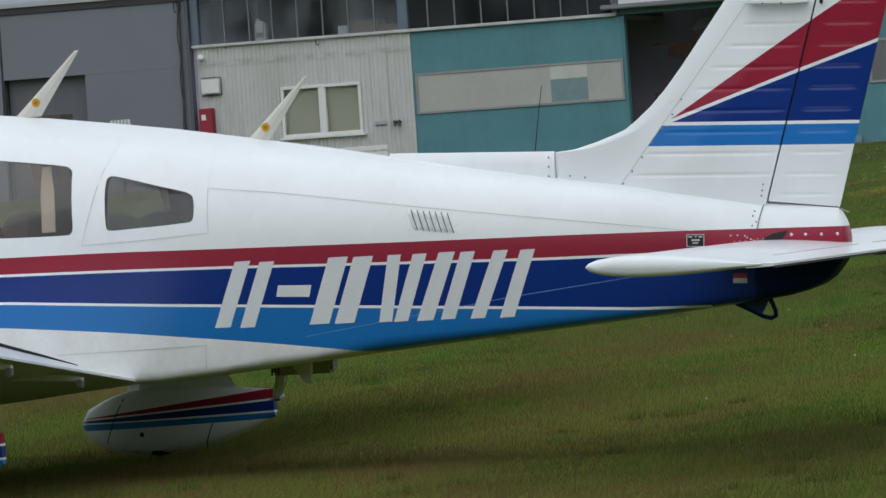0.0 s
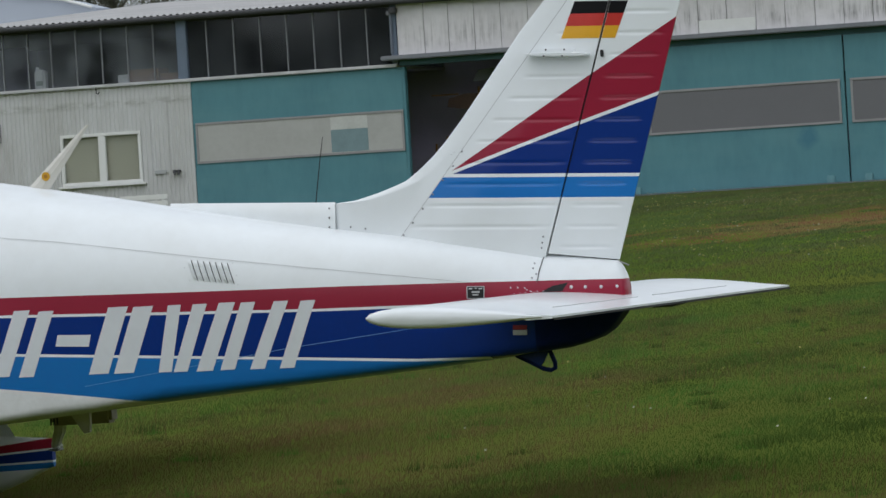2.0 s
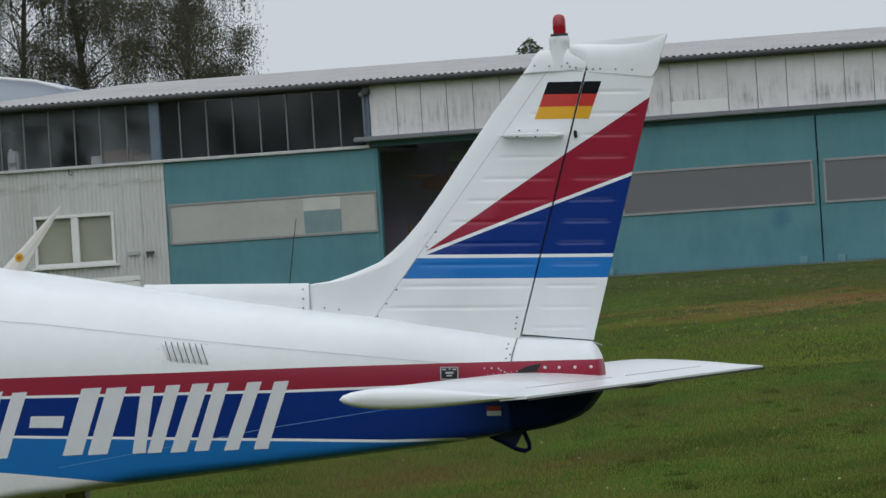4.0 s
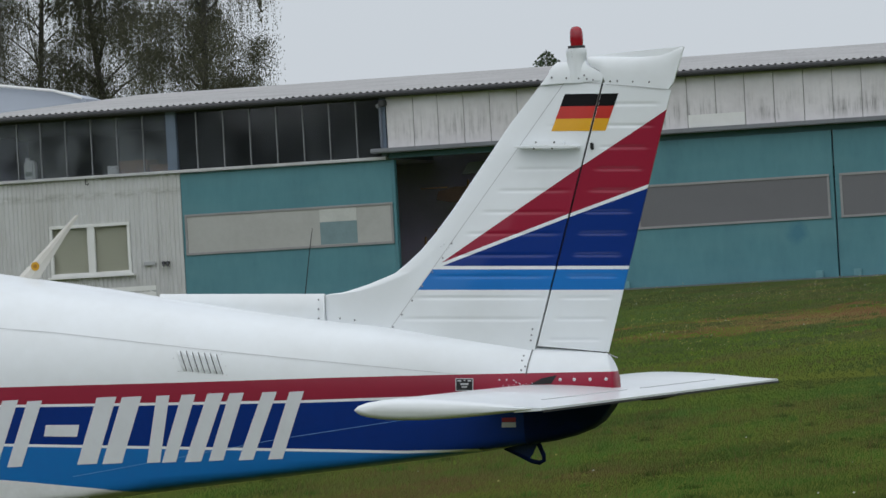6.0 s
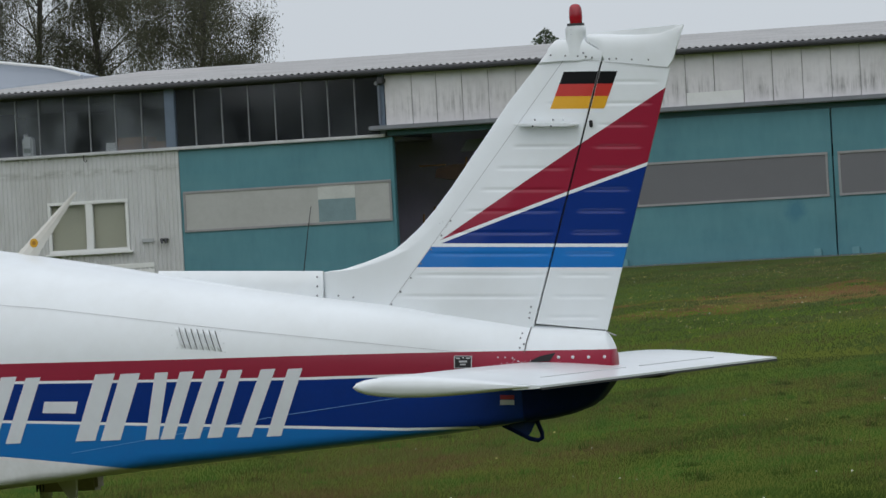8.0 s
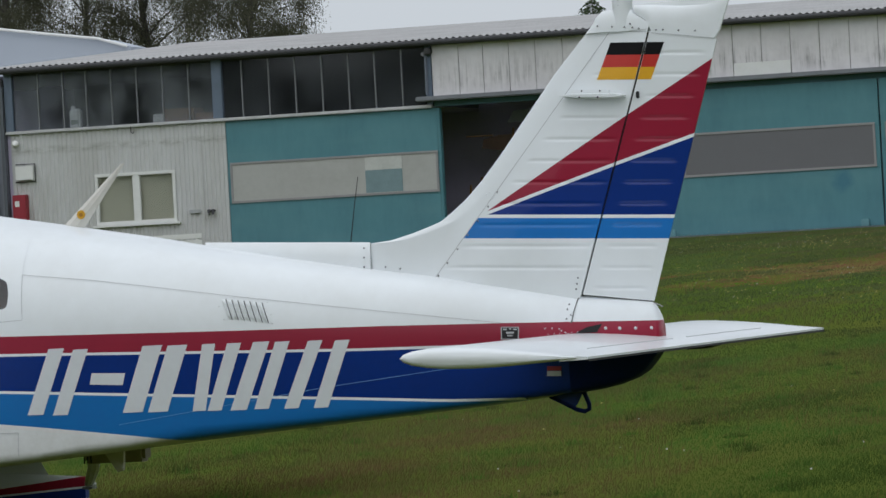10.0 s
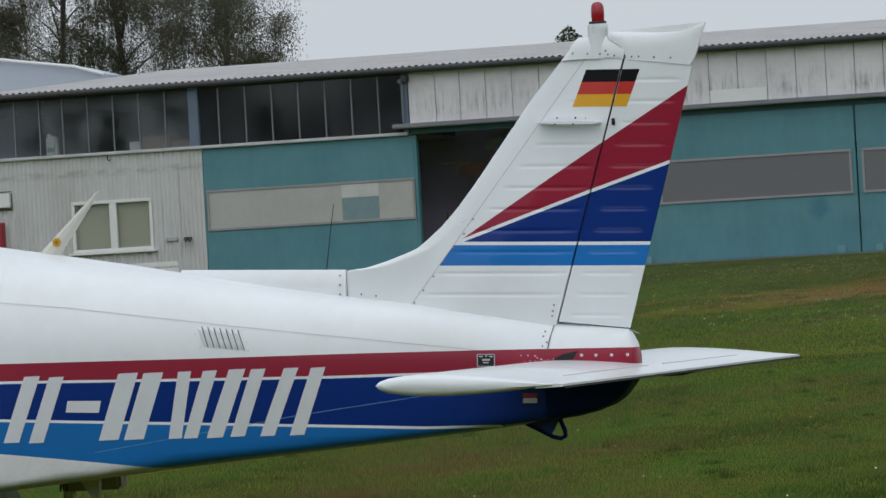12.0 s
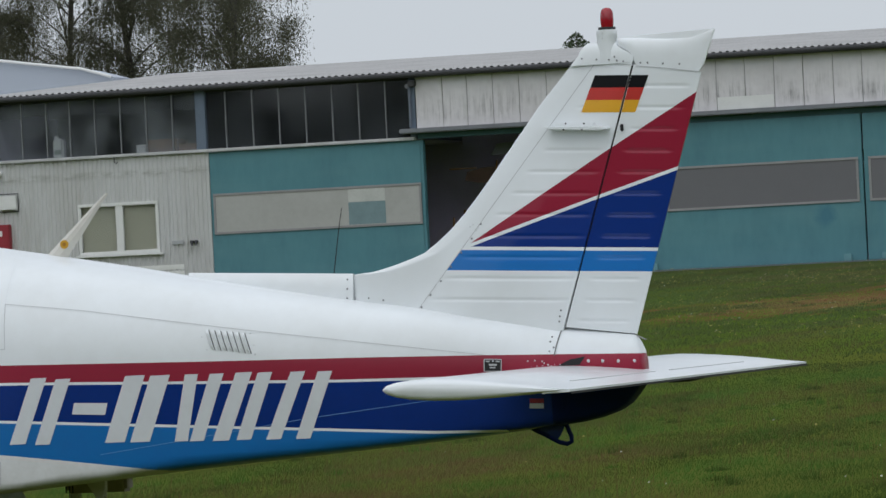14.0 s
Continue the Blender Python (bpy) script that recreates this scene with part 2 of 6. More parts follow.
meadow_soil = soil_material()
bm = bmesh.new()
xs = [-600, -300, -150, -80, -50, -35, -25, -15, -8, -4, 0, 4, 8, 15, 30, 60, 150, 300, 600]
ys = [-600, -200, -80, -40, -20, -8, 0, 2, 6, 12, 20, 30, 40, 50, 60, 70, 79, 90, 120, 200, 400, 900, 2500]
grid = [[bm.verts.new((x, y, ground_z(y))) for x in xs] for y in ys]
for r0, r1 in zip(grid, grid[1:]):
    for k in range(len(xs) - 1):
        bm.faces.new((r0[k], r0[k + 1], r1[k + 1], r1[k]))
tagged(part("ground", bm, meadow_soil, smooth=True), "grassy airfield ground rising gently towards the hangar", "ground", kind="structure")

# ---- hangar ----
teal_paint = surface("teal_paint", (0.082, 0.232, 0.268), 0.5, dirt=(0.060, 0.175, 0.212), amount=1.0, scale=0.8, fine=5, stretch=(1.6, 1, 0.5))
nt = teal_paint.node_tree
pbsdf = nt.nodes["Principled BSDF"]
clean = pbsdf.inputs["Base Color"].links[0].from_socket
coord, far = nt.nodes.new("ShaderNodeTexCoord"), nt.nodes.new("ShaderNodeVectorMath")
far.operation = "DISTANCE"
far.inputs[1].default_value = (-17.78, WALL_Y - 0.05, 2.40)
nt.links.new(coord.outputs["Object"], far.inputs[0])
rim = math_node(nt, "ADD", far.outputs["Value"], math_node(nt, "MULTIPLY", noise_node(nt, 4.0, 4, 0.6), 0.36))
blotch = math_node(nt, "SUBTRACT", 1.0, span(nt, rim, 0.26, 0.46))
streaks = span(nt, noise_node(nt, 0.7, 4, 0.6, (0.6, 1, 2.2)), 0.45, 0.70)
worn = mix_colour(nt, math_node(nt, "MULTIPLY", streaks, 0.35), clean, (0.115, 0.265, 0.290))
nt.links.new(mix_colour(nt, math_node(nt, "MULTIPLY", blotch, 0.75), worn, (0.035, 0.150, 0.215)), pbsdf.inputs["Base Color"])
teal_dark = surface("teal_trim", (0.03, 0.11, 0.125), 0.5, dirt=(0.02, 0.06, 0.07), amount=0.6, scale=1.5)
white_steel = surface("white_steel", (0.58, 0.584, 0.580), 0.55, dirt=(0.40, 0.392, 0.36), amount=0.8, scale=0.8, fine=7, stretch=(1, 1, 0.25))
grey_steel = surface("grey_steel", (0.180, 0.187, 0.225), 0.5, dirt=(0.155, 0.16, 0.18), amount=0.6, scale=0.6)
light_sheet = surface("light_sheet", (0.40, 0.41, 0.42), 0.6, dirt=(0.3, 0.3, 0.3), amount=0.6, scale=1)
roof_sheet = surface("fibre_cement", (0.45, 0.44, 0.435), 0.85, dirt=(0.27, 0.265, 0.26), amount=0.8, scale=0.8, fine=10, bump=0.2)
# near-black; on eave and head rail it also paints in the roof edge's shade
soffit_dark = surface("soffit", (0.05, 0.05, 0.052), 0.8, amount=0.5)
post_blue = surface("blue_grey_steel", (0.13, 0.17, 0.23), 0.5, amount=0.5, scale=3)
dark_inside = surface("dark_inside", (0.50, 0.46, 0.60), 0.9, amount=0.6, scale=1)
concrete = surface("concrete", (0.32, 0.31, 0.29), 0.9, amount=0.6, scale=2, bump=0.3)
pvc_white = surface("pvc_white", (0.75, 0.75, 0.73), 0.4, dirt=(0.6, 0.6, 0.57), amount=0.5, scale=3)
blind_fabric = surface("blind_fabric", (0.78, 0.74, 0.62), 0.8, amount=0.4, scale=3)
panel_milky = surface("milky_panel", (0.42, 0.42, 0.40), 0.5, dirt=(0.34, 0.335, 0.31), amount=0.8, scale=1.2, fine=8)
panel_grey = surface("grey_panel", (0.150, 0.148, 0.158), 0.35, dirt=(0.125, 0.123, 0.130), amount=0.6, scale=0.8)
panel_frame = surface("panel_frame", (0.30, 0.295, 0.295), 0.6, amount=0.5, scale=3)
stained_white = surface("stained_white", (0.72, 0.697, 0.705), 0.7, dirt=(0.54, 0.515, 0.52), amount=0.9, scale=0.7, fine=5)
nt = stained_white.node_tree
pbsdf = nt.nodes["Principled BSDF"]
clean = pbsdf.inputs["Base Color"].links[0].from_socket
coord, sep = nt.nodes.new("ShaderNodeTexCoord"), nt.nodes.new("ShaderNodeSeparateXYZ")
nt.links.new(coord.outputs["Object"], sep.inputs[0])
streak = span(nt, noise_node(nt, 5.0, 5, 0.7, (2.6, 1, 0.22)), 0.44, 0.66)
cloudy = span(nt, noise_node(nt, 0.9, 4, 0.6, (1, 1, 1.2)), 0.40, 0.62)
lowhalf = math_node(nt, "MULTIPLY", span(nt, sep.outputs[2], 4.66, 4.85), math_node(nt, "SUBTRACT", 1.0, span(nt, sep.outputs[2], 4.95, 5.55)))
run = math_node(nt, "MULTIPLY", math_node(nt, "MULTIPLY", streak, cloudy), lowhalf)
nt.links.new(mix_colour(nt, math_node(nt, "MULTIPLY", run, 0.8), clean, (0.17, 0.165, 0.16)), pbsdf.inputs["Base Color"])
sign_red = surface("sign_red", (0.30, 0.02, 0.035), 0.5, amount=0.4)
cardboard = surface("cardboard", (0.26, 0.15, 0.09), 0.85, amount=0.5)
rust_wood = surface("rust_wood", (0.10, 0.055, 0.03), 0.8, amount=0.6, scale=2)

nt = white_steel.node_tree
pbsdf = nt.nodes["Principled BSDF"]
clean = pbsdf.inputs["Base Color"].links[0].from_socket
coord, sep = nt.nodes.new("ShaderNodeTexCoord"), nt.nodes.new("ShaderNodeSeparateXYZ")
nt.links.new(coord.outputs["Object"], sep.inputs[0])
stripe = math_node(nt, "SUBTRACT", 1.0, math_node(nt, "MINIMUM", math_node(nt, "MULTIPLY", math_node(nt, "ABSOLUTE", math_node(nt, "SUBTRACT", sep.outputs[2], 4.06)), 9.0), 1.0))
blot = math_node(nt, "MULTIPLY", stripe, span(nt, noise_node(nt, 2.2, 5, 0.7, (1, 1, 3)), 0.42, 0.62))
nt.links.new(mix_colour(nt, math_node(nt, "MULTIPLY", blot, 0.7), clean, (0.26, 0.26, 0.23)), pbsdf.inputs["Base Color"])

hangar = empty("hangar", "long low aircraft hangar with teal sliding doors and corrugated roof", "hangar")


def clear_pane(name, b, mat, parent):
    """A pane that lets the daylight in."""
    ob = part(name, b, mat, parent)
    ob.visible_shadow = False
    return ob


def corrugated(x0, x1, z0, z1, y, pitch, depth, holes=()):
    """Trapezoidal steel sheeting in the plane y with rectangular holes."""
    b = bmesh.new()
    cols = []
    x, k = x0, 0
    while x < x1 - 1e-6:
        cols.append((x, y if k % 4 in (0, 1) else y - depth))
        x += pitch * (0.35 if k % 2 == 0 else 0.15)
        k += 1
    cols.append((x1, cols[-1][1]))
    zs = sorted({z0, z1, *(h[2] for h in holes), *(h[3] for h in holes)})
    vs = {}

    def vert(i, z):
        if (i, z) not in vs:
            vs[i, z] = b.verts.new((cols[i][0], cols[i][1], z))
        return vs[i, z]
    for i in range(len(cols) - 1):
        xm = (cols[i][0] + cols[i + 1][0]) / 2
        for za, zb in zip(zs, zs[1:]):
            zm = (za + zb) / 2
            if any(h[0] < xm < h[1] and h[2] < zm < h[3] for h in holes):
                continue
            b.faces.new((vert(i, za), vert(i + 1, za), vert(i + 1, zb), vert(i, zb)))
    return b


# trim of a door that was closed up
for q in ((-32.02, -31.98, 2.3, 4.10), (-31.62, -31.58, 2.3, 4.10), (-31.98, -31.62, 4.06, 4.10)):
    part("old_trim", boxed(q[0], q[1], WALL_Y - 0.025, WALL_Y - 0.016, q[2], q[3]), white_steel, hangar)
part("letter_slot", boxed(-31.92, -31.66, WALL_Y - 0.06, WALL_Y - 0.017, 2.52, 2.60, bevel=0.008), light_sheet, hangar)
# white corrugated office wall with its window
WIN = (-34.03, -32.20, 2.38, 3.47)
part("corrugated_wall", corrugated(-35.90, -31.04, 1.35, 4.42, WALL_Y, 0.098, 0.020, [WIN]), white_steel, hangar, "dirty white corrugated steel wall")
win = part("window", boxed(WIN[0], WIN[1], WALL_Y + 0.10, WALL_Y + 0.12, WIN[2], WIN[3]), blind_fabric, hangar, "white plastic window with lowered beige blinds")
for a, b, c, d in ((WIN[0], WIN[1], WIN[3] - 0.07, WIN[3]), (WIN[0], WIN[1], WIN[2], WIN[2] + 0.07), (WIN[0], WIN[0] + 0.07, WIN[2] + 0.07, WIN[3] - 0.07), (WIN[1] - 0.07, WIN[1], WIN[2] + 0.07, WIN[3] - 0.07), (-33.17, -33.01, WIN[2] + 0.07, WIN[3] - 0.07)):
    part("window_frame", boxed(a, b, WALL_Y - 0.03, WALL_Y + 0.06, c, d, bevel=0.008), pvc_white, win)
part("window_sill", boxed(WIN[0] - 0.06, WIN[1] + 0.08, WALL_Y - 0.12, WALL_Y + 0.02, WIN[2] - 0.05, WIN[2] - 0.003, bevel=0.008), pvc_white, win)
for a, b in ((WIN[0] + 0.07, -33.17), (-33.01, WIN[1] - 0.07)):
    clear_pane("pane", boxed(a, b, WALL_Y + 0.02, WALL_Y + 0.028, WIN[2] + 0.07, WIN[3] - 0.07), office_glass, win)

dim_interior = surface("dim_interior", (0.03, 0.031, 0.034), 0.8, amount=0.5)
mullion_grey = surface("mullion_grey", (0.22, 0.23, 0.245), 0.5, dirt=(0.12, 0.12, 0.12), amount=0.9, scale=3)
# ledge over the ground floor, upper band of windows
part("ledge", boxed(-35.98, -26.42, WALL_Y - 0.10, WALL_Y + 0.03, 4.425, 4.49, bevel=0.01), surface("pale_ledge", (0.56, 0.56, 0.57), 0.5, dirt=(0.33, 0.33, 0.33), amount=0.8, scale=2), hangar, "weathered metal ledge")
band = empty("window_band", "", "")
band.parent = hangar
for a, b in ((-35.98, -35.80), (-31.26, -31.04), (-26.525, -26.40)):
    part("post", boxed(a, b, WALL_Y - 0.06, WALL_Y + 0.08, 4.493, 5.80, bevel=0.01), post_blue, band, "blue-grey steel post")
MULLS = [-35.22, -34.65, -34.12, -33.55, -32.97, -32.39, -31.80, -30.60, -30.0, -29.41, -28.82, -28.23, -27.65, -27.06]
for x in MULLS:
    part("mullion", boxed(x - 0.011, x + 0.011, WALL_Y - 0.02, WALL_Y + 0.03, 4.493, 5.68), mullion_grey, band)
edges = [-35.80] + [m for m in MULLS if m < -31.26] + [-31.26]
edges2 = [-31.04] + [m for m in MULLS if m > -31.04] + [-26.525]
for es, pane_mat in ((edges, hazy_glass), (edges2, hangar_glass)):
    for a, b in zip(es, es[1:]):
        clear_pane("pane", boxed(a + 0.018, b - 0.018, WALL_Y + 0.01, WALL_Y + 0.016, 4.495, 5.68), pane_mat, band)
# dark sheets added to paint the dim interior behind the panes' tops
for k, (a, b) in enumerate(zip(edges, edges[1:])):
    part("pane_top_shade", boxed(a + 0.02, b - 0.02, WALL_Y + 0.05, WALL_Y + 0.06, 5.36 + 0.05 * math.sin(2.3 * k), 5.68), dim_interior, band, "dark sheet for the dim interior behind the pane's top")
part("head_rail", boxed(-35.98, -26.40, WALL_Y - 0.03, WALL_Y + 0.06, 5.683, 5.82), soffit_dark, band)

part("corner_trim", boxed(-31.058, -31.023, WALL_Y - 0.024, WALL_Y + 0.05, 1.44, 4.42, bevel=0.004), white_steel, hangar)

# sliding doors
def sliding_door(x0, x1, z1, strip, milky, y):
    d = part("sliding_door", boxed(x0, x1, y, y + 0.08, 1.475, z1, bevel=0.01), teal_paint, hangar, "teal painted sliding door leaf with a window strip")
    a, b, c, e = strip
    part("panel", boxed(a + 0.05, b - 0.05, y - 0.012, y - 0.003, c + 0.05, e - 0.05), milky, d)
    for q in ((a, b, e - 0.05, e), (a, b, c, c + 0.05), (a, a + 0.05, c + 0.05, e - 0.05), (b - 0.05, b, c + 0.05, e - 0.05)):
        part("panel_frame", boxed(q[0], q[1], y - 0.03, y - 0.002, q[2], q[3], bevel=0.005), panel_frame, d)
    return d


door = sliding_door(-31.02, -26.34, 4.42, (-30.96, -26.36, 2.68, 3.54), panel_milky, WALL_Y)
part("patch", boxed(-27.97, -27.16, WALL_Y - 0.018, WALL_Y - 0.013, 3.21, 3.48), surface("patch_white", (0.54, 0.55, 0.52), 0.5, amount=0.6), door, "white pane patch")
part("patch", boxed(-27.97, -27.16, WALL_Y - 0.018, WALL_Y - 0.013, 2.74, 3.207), surface("teal_pane", (0.19, 0.28, 0.30), 0.4, amount=0.6), door, "pale teal pane")
door = sliding_door(-22.40, -16.975, 4.44, (-21.10, -17.06, 2.66, 3.56), panel_grey, WALL_Y - 0.05)
door2 = sliding_door(-16.945, -11.5, 4.44, (-16.85, -12.3, 2.66, 3.56), panel_grey, WALL_Y - 0.05)
guide_teal = surface("guide_teal", (0.135, 0.30, 0.33), 0.5, dirt=(0.09, 0.2, 0.22), amount=0.7, scale=4)
for x, d in ((-21.42, door), (-17.36, door), (-16.57, door2)):
    part("floor_guide", boxed(x - 0.08, x + 0.08, WALL_Y - 0.12, WALL_Y - 0.052, 1.476, 1.62, bevel=0.012), guide_teal, d)
part("apron", boxed(-31.0, -6.0, WALL_Y - 0.5, WALL_Y + 0.3, 1.40, 1.473), surface("sill_grey", (0.15, 0.185, 0.20), 0.8, dirt=(0.10, 0.115, 0.12), amount=0.8, scale=2, fine=9), hangar, "narrow concrete apron strip")
part("door_jamb", boxed(-26.337, -26.28, WALL_Y - 0.02, WALL_Y + 0.15, 1.44, 4.42, bevel=0.01), teal_paint, hangar)
part("lintel", boxed(-26.38, -6.0, WALL_Y - 0.02, WALL_Y + 0.2, 4.445, 4.56), teal_dark, hangar, "dark teal door lintel")
part("door_track", boxed(-26.70, -6.0, WALL_Y - 0.30, WALL_Y + 0.02, 4.563, 4.66, bevel=0.02), surface("track_grey", (0.20, 0.21, 0.23), 0.5, dirt=(0.13, 0.13, 0.14), amount=0.8, scale=1.5), hangar, "grey sheet-metal door track cover")

# whitewashed panels over the doors
PX = [-26.39, -25.80, -25.27, -24.71, -24.14, -23.55, -22.95, -22.35, -21.75, -21.15, -20.55, -19.94, -19.34, -18.73, -18.12, -17.5, -16.90, -16.3, -15.7, -15.1, -14.5, -13.9, -13.3, -12.7, -12.1, -11.5, -10.9, -10.3, -9.7, -9.1, -8.5, -7.9, -7.3, -6.7, -6.0]
for a, b in zip(PX, PX[1:]):
    part("wall_panel", boxed(a + 0.006, b - 0.006, WALL_Y - 0.02 - 0.012 * random.random(), WALL_Y + 0.05, 4.665, 5.80, bevel=0.004), stained_white, hangar)
part("board", boxed(-19.93, -18.74, WALL_Y - 0.055, WALL_Y - 0.034, 4.67, 4.93, bevel=0.004), pvc_white, hangar, "lighter repair board")

# walls behind, floor inside
shell = bmesh.new()
for x in (-35.98, -6.0):
    a = [shell.verts.new((x + dx, WALL_Y + y, z)) for dx in (0.0, 0.18) for y, z in ((0.02, 1.3), (24.0, 1.3), (24.0, 5.80), (12.0, 6.64), (0.02, 5.83))]
    shell.faces.new(a[:5])
    shell.faces.new(a[5:])
    for k in range(5):
        shell.faces.new((a[k], a[(k + 1) % 5], a[5 + (k + 1) % 5], a[5 + k]))
box(shell, -35.98, -5.8, WALL_Y + 24, WALL_Y + 24.2, 1.30, 5.9)
# inner wall added close to the opening so that the interior looks brighter
box(shell, -26.5, -6.0, WALL_Y + 3.5, WALL_Y + 3.7, 1.43, 6.06)
part("back_wall", shell, dark_inside, hangar)
part("hangar_floor", boxed(-35.8, -6.0, WALL_Y + 0.1, WALL_Y + 24, 1.36, 1.43), concrete, hangar)
part("upper_floor", boxed(-35.8, -26.5, WALL_Y + 0.10, WALL_Y + 3.5, 4.40, 4.46), dark_inside, hangar)
part("office_wall", boxed(-35.8, -26.5, WALL_Y + 3.5, WALL_Y + 3.6, 1.43, 4.39), dark_inside, hangar)
part("loft_wall", boxed(-35.8, -26.5, WALL_Y + 3.5, WALL_Y + 3.6, 4.462, 6.02), surface("office_grey", (0.10, 0.105, 0.108), 0.8, amount=0.6, scale=0.6), hangar)


# corrugated roof: two slopes with a wavy eave
def wavy_roof(x0, x1, y0, z0, y1, z1, pitch, depth, thick):
    b = bmesh.new()
    n = int((x1 - x0) / pitch * 6)
    rows = []
    for y, z in ((y0, z0), (y1, z1)):
        rows.append([[b.verts.new((x0 + (x1 - x0) * i / n, y, z + t + depth * math.sin(2 * math.pi * i / 6))) for i in range(n + 1)] for t in (0, thick)])
    for i in range(n):
        for s in (0, 1):
            b.faces.new((rows[0][s][i], rows[0][s][i + 1], rows[1][s][i + 1], rows[1][s][i]))
        for r in (0, 1):
            b.faces.new((rows[r][0][i], rows[r][0][i + 1], rows[r][1][i + 1], rows[r][1][i]))
    return b


part("roof", wavy_roof(-36.2, -5.6, WALL_Y - 0.20, 5.838, WALL_Y + 12, 6.69, 0.1475, 0.020, 0.012), roof_sheet, hangar, "grey corrugated fibre-cement roof", smooth=False)
part("rear_roof", wavy_roof(-36.2, -5.6, WALL_Y + 12, 6.69, WALL_Y + 24.5, 5.86, 0.1475, 0.016, 0.012), roof_sheet, hangar, "grey corrugated fibre-cement roof")
part("rafter", boxed(-26.5, -6.0, WALL_Y + 0.6, WALL_Y + 0.8, 5.2, 5.4), rust_wood, hangar)
part("ridge_cap", tube(bmesh.new(), [(-36.2, WALL_Y + 12, 6.67), (-5.6, WALL_Y + 12, 6.67)], 0.05), roof_sheet, hangar)
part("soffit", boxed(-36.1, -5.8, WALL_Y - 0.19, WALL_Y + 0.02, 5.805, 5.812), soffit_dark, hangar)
part("gutter", tube(bmesh.new(), [(-36.1, WALL_Y - 0.262, 5.776), (-5.8, WALL_Y - 0.262, 5.776)], 0.054, 16), surface("gutter_zinc", (0.052, 0.052, 0.056), 0.8, dirt=(0.038, 0.038, 0.04), amount=0.8, scale=1.2), hangar, "dull grey half-round rain gutter", smooth=True)
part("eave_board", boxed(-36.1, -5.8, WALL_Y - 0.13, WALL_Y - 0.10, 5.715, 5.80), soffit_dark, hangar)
pipe = part("downpipe", tube(bmesh.new(), [(-26.495, WALL_Y - 0.10, 5.62), (-26.495, WALL_Y - 0.10, 4.70)], 0.032), surface("pipe_grey", (0.13, 0.15, 0.19), 0.5), hangar, "grey rain pipe")
part("hopper", boxed(-26.485, -26.35, WALL_Y - 0.24, WALL_Y - 0.035, 5.53, 5.66, bevel=0.02), soffit_dark, pipe, "dark rain hopper")
part("pipe_collar", boxed(-26.575, -26.49, WALL_Y - 0.17, WALL_Y - 0.062, 5.50, 5.59, bevel=0.02), surface("collar_grey", (0.20, 0.205, 0.22), 0.5), pipe, "pale grey pipe collar")

# small things on the wall
box_red = part("hydrant_cabinet", boxed(-35.86, -35.55, WALL_Y - 0.20, WALL_Y - 0.023, 2.40, 3.13, bevel=0.015), sign_red)
tagged(box_red, "red fire hose cabinet mounted on the corrugated wall", "fire cabinet")
part("notice", boxed(-35.80, -35.70, WALL_Y - 0.206, WALL_Y - 0.203, 2.88, 3.0), pvc_white, box_red, "small white notice")
meter = tagged(part("meter_box", boxed(-35.78, -35.38, WALL_Y - 0.14, WALL_Y - 0.023, 3.44, 3.74, bevel=0.01), pvc_white), "grey electrical box with conduit on the wall", "electrical box")
part("conduit", tube(bmesh.new(), [(-35.80, WALL_Y - 0.05, 3.78), (-35.36, WALL_Y - 0.05, 3.78), (-35.36, WALL_Y - 0.05, 3.40), (-35.82, WALL_Y - 0.05, 3.40)], 0.011), dark_metal, meter)
lamp = tagged(part("wall_lamp", tube(bmesh.new(), [(-35.76, WALL_Y - 0.02, 4.22), (-35.76, WALL_Y - 0.12, 4.22), (-35.76, WALL_Y - 0.20, 4.19)], [0.05, 0.08, 0.02]), pvc_white), "round white outdoor wall lamp", "lamp")
hook = tagged(part("wall_hook", tube(bmesh.new(), [(-33.12, WALL_Y - 0.08, 4.43), (-33.12, WALL_Y - 0.08, 4.32), (-33.08, WALL_Y - 0.08, 4.29), (-33.05, WALL_Y - 0.08, 4.33)], 0.012), dark_metal), "small dark hook under the ledge", "hook")
tap = empty("water_tap", "old water taps on the corrugated wall", "tap")
for x in (-31.45, -31.36):
    part("tap", tube(bmesh.new(), [(x, WALL_Y - 0.02, 2.56), (x, WALL_Y - 0.14, 2.56), (x + 0.02, WALL_Y - 0.16, 2.48)], [0.03, 0.035, 0.02]), dark_metal, tap)
slats = empty("pallet", "white painted slatted crate beside the wall", "crate")
for i in range(5):
    part("slat", boxed(-32.5 + 0.02 * i, -31.36, WALL_Y - 0.9, WALL_Y - 0.87, 1.45 + 0.135 * i, 1.55 + 0.135 * i, bevel=0.004), pvc_white, slats)
for x in (-32.3, -31.5):
    part("post", boxed(x, x + 0.06, WALL_Y - 0.868, WALL_Y - 0.80, 1.44, 2.08), pvc_white, slats)

# things behind the upper windows
can = tagged(part("canister", boxed(-34.56, -34.32, WALL_Y + 0.05, WALL_Y + 0.27, 4.462, 4.90, bevel=0.04), pvc_white), "white plastic canister behind the window", "canister")
part("cap", tube(bmesh.new(), [(-34.5, WALL_Y + 0.16, 4.89), (-34.5, WALL_Y + 0.16, 4.96)], 0.05), pvc_white, can)
part("sticker", boxed(-34.52, -34.36, WALL_Y + 0.043, WALL_Y + 0.047, 4.56, 4.66), surface("sticker_grey", (0.3, 0.33, 0.3), 0.6), can)
tagged(part("paper_box", boxed(-32.66, -32.44, WALL_Y + 0.06, WALL_Y + 0.4, 4.462, 4.67, bevel=0.01), pvc_white), "pale box behind the window", "box")
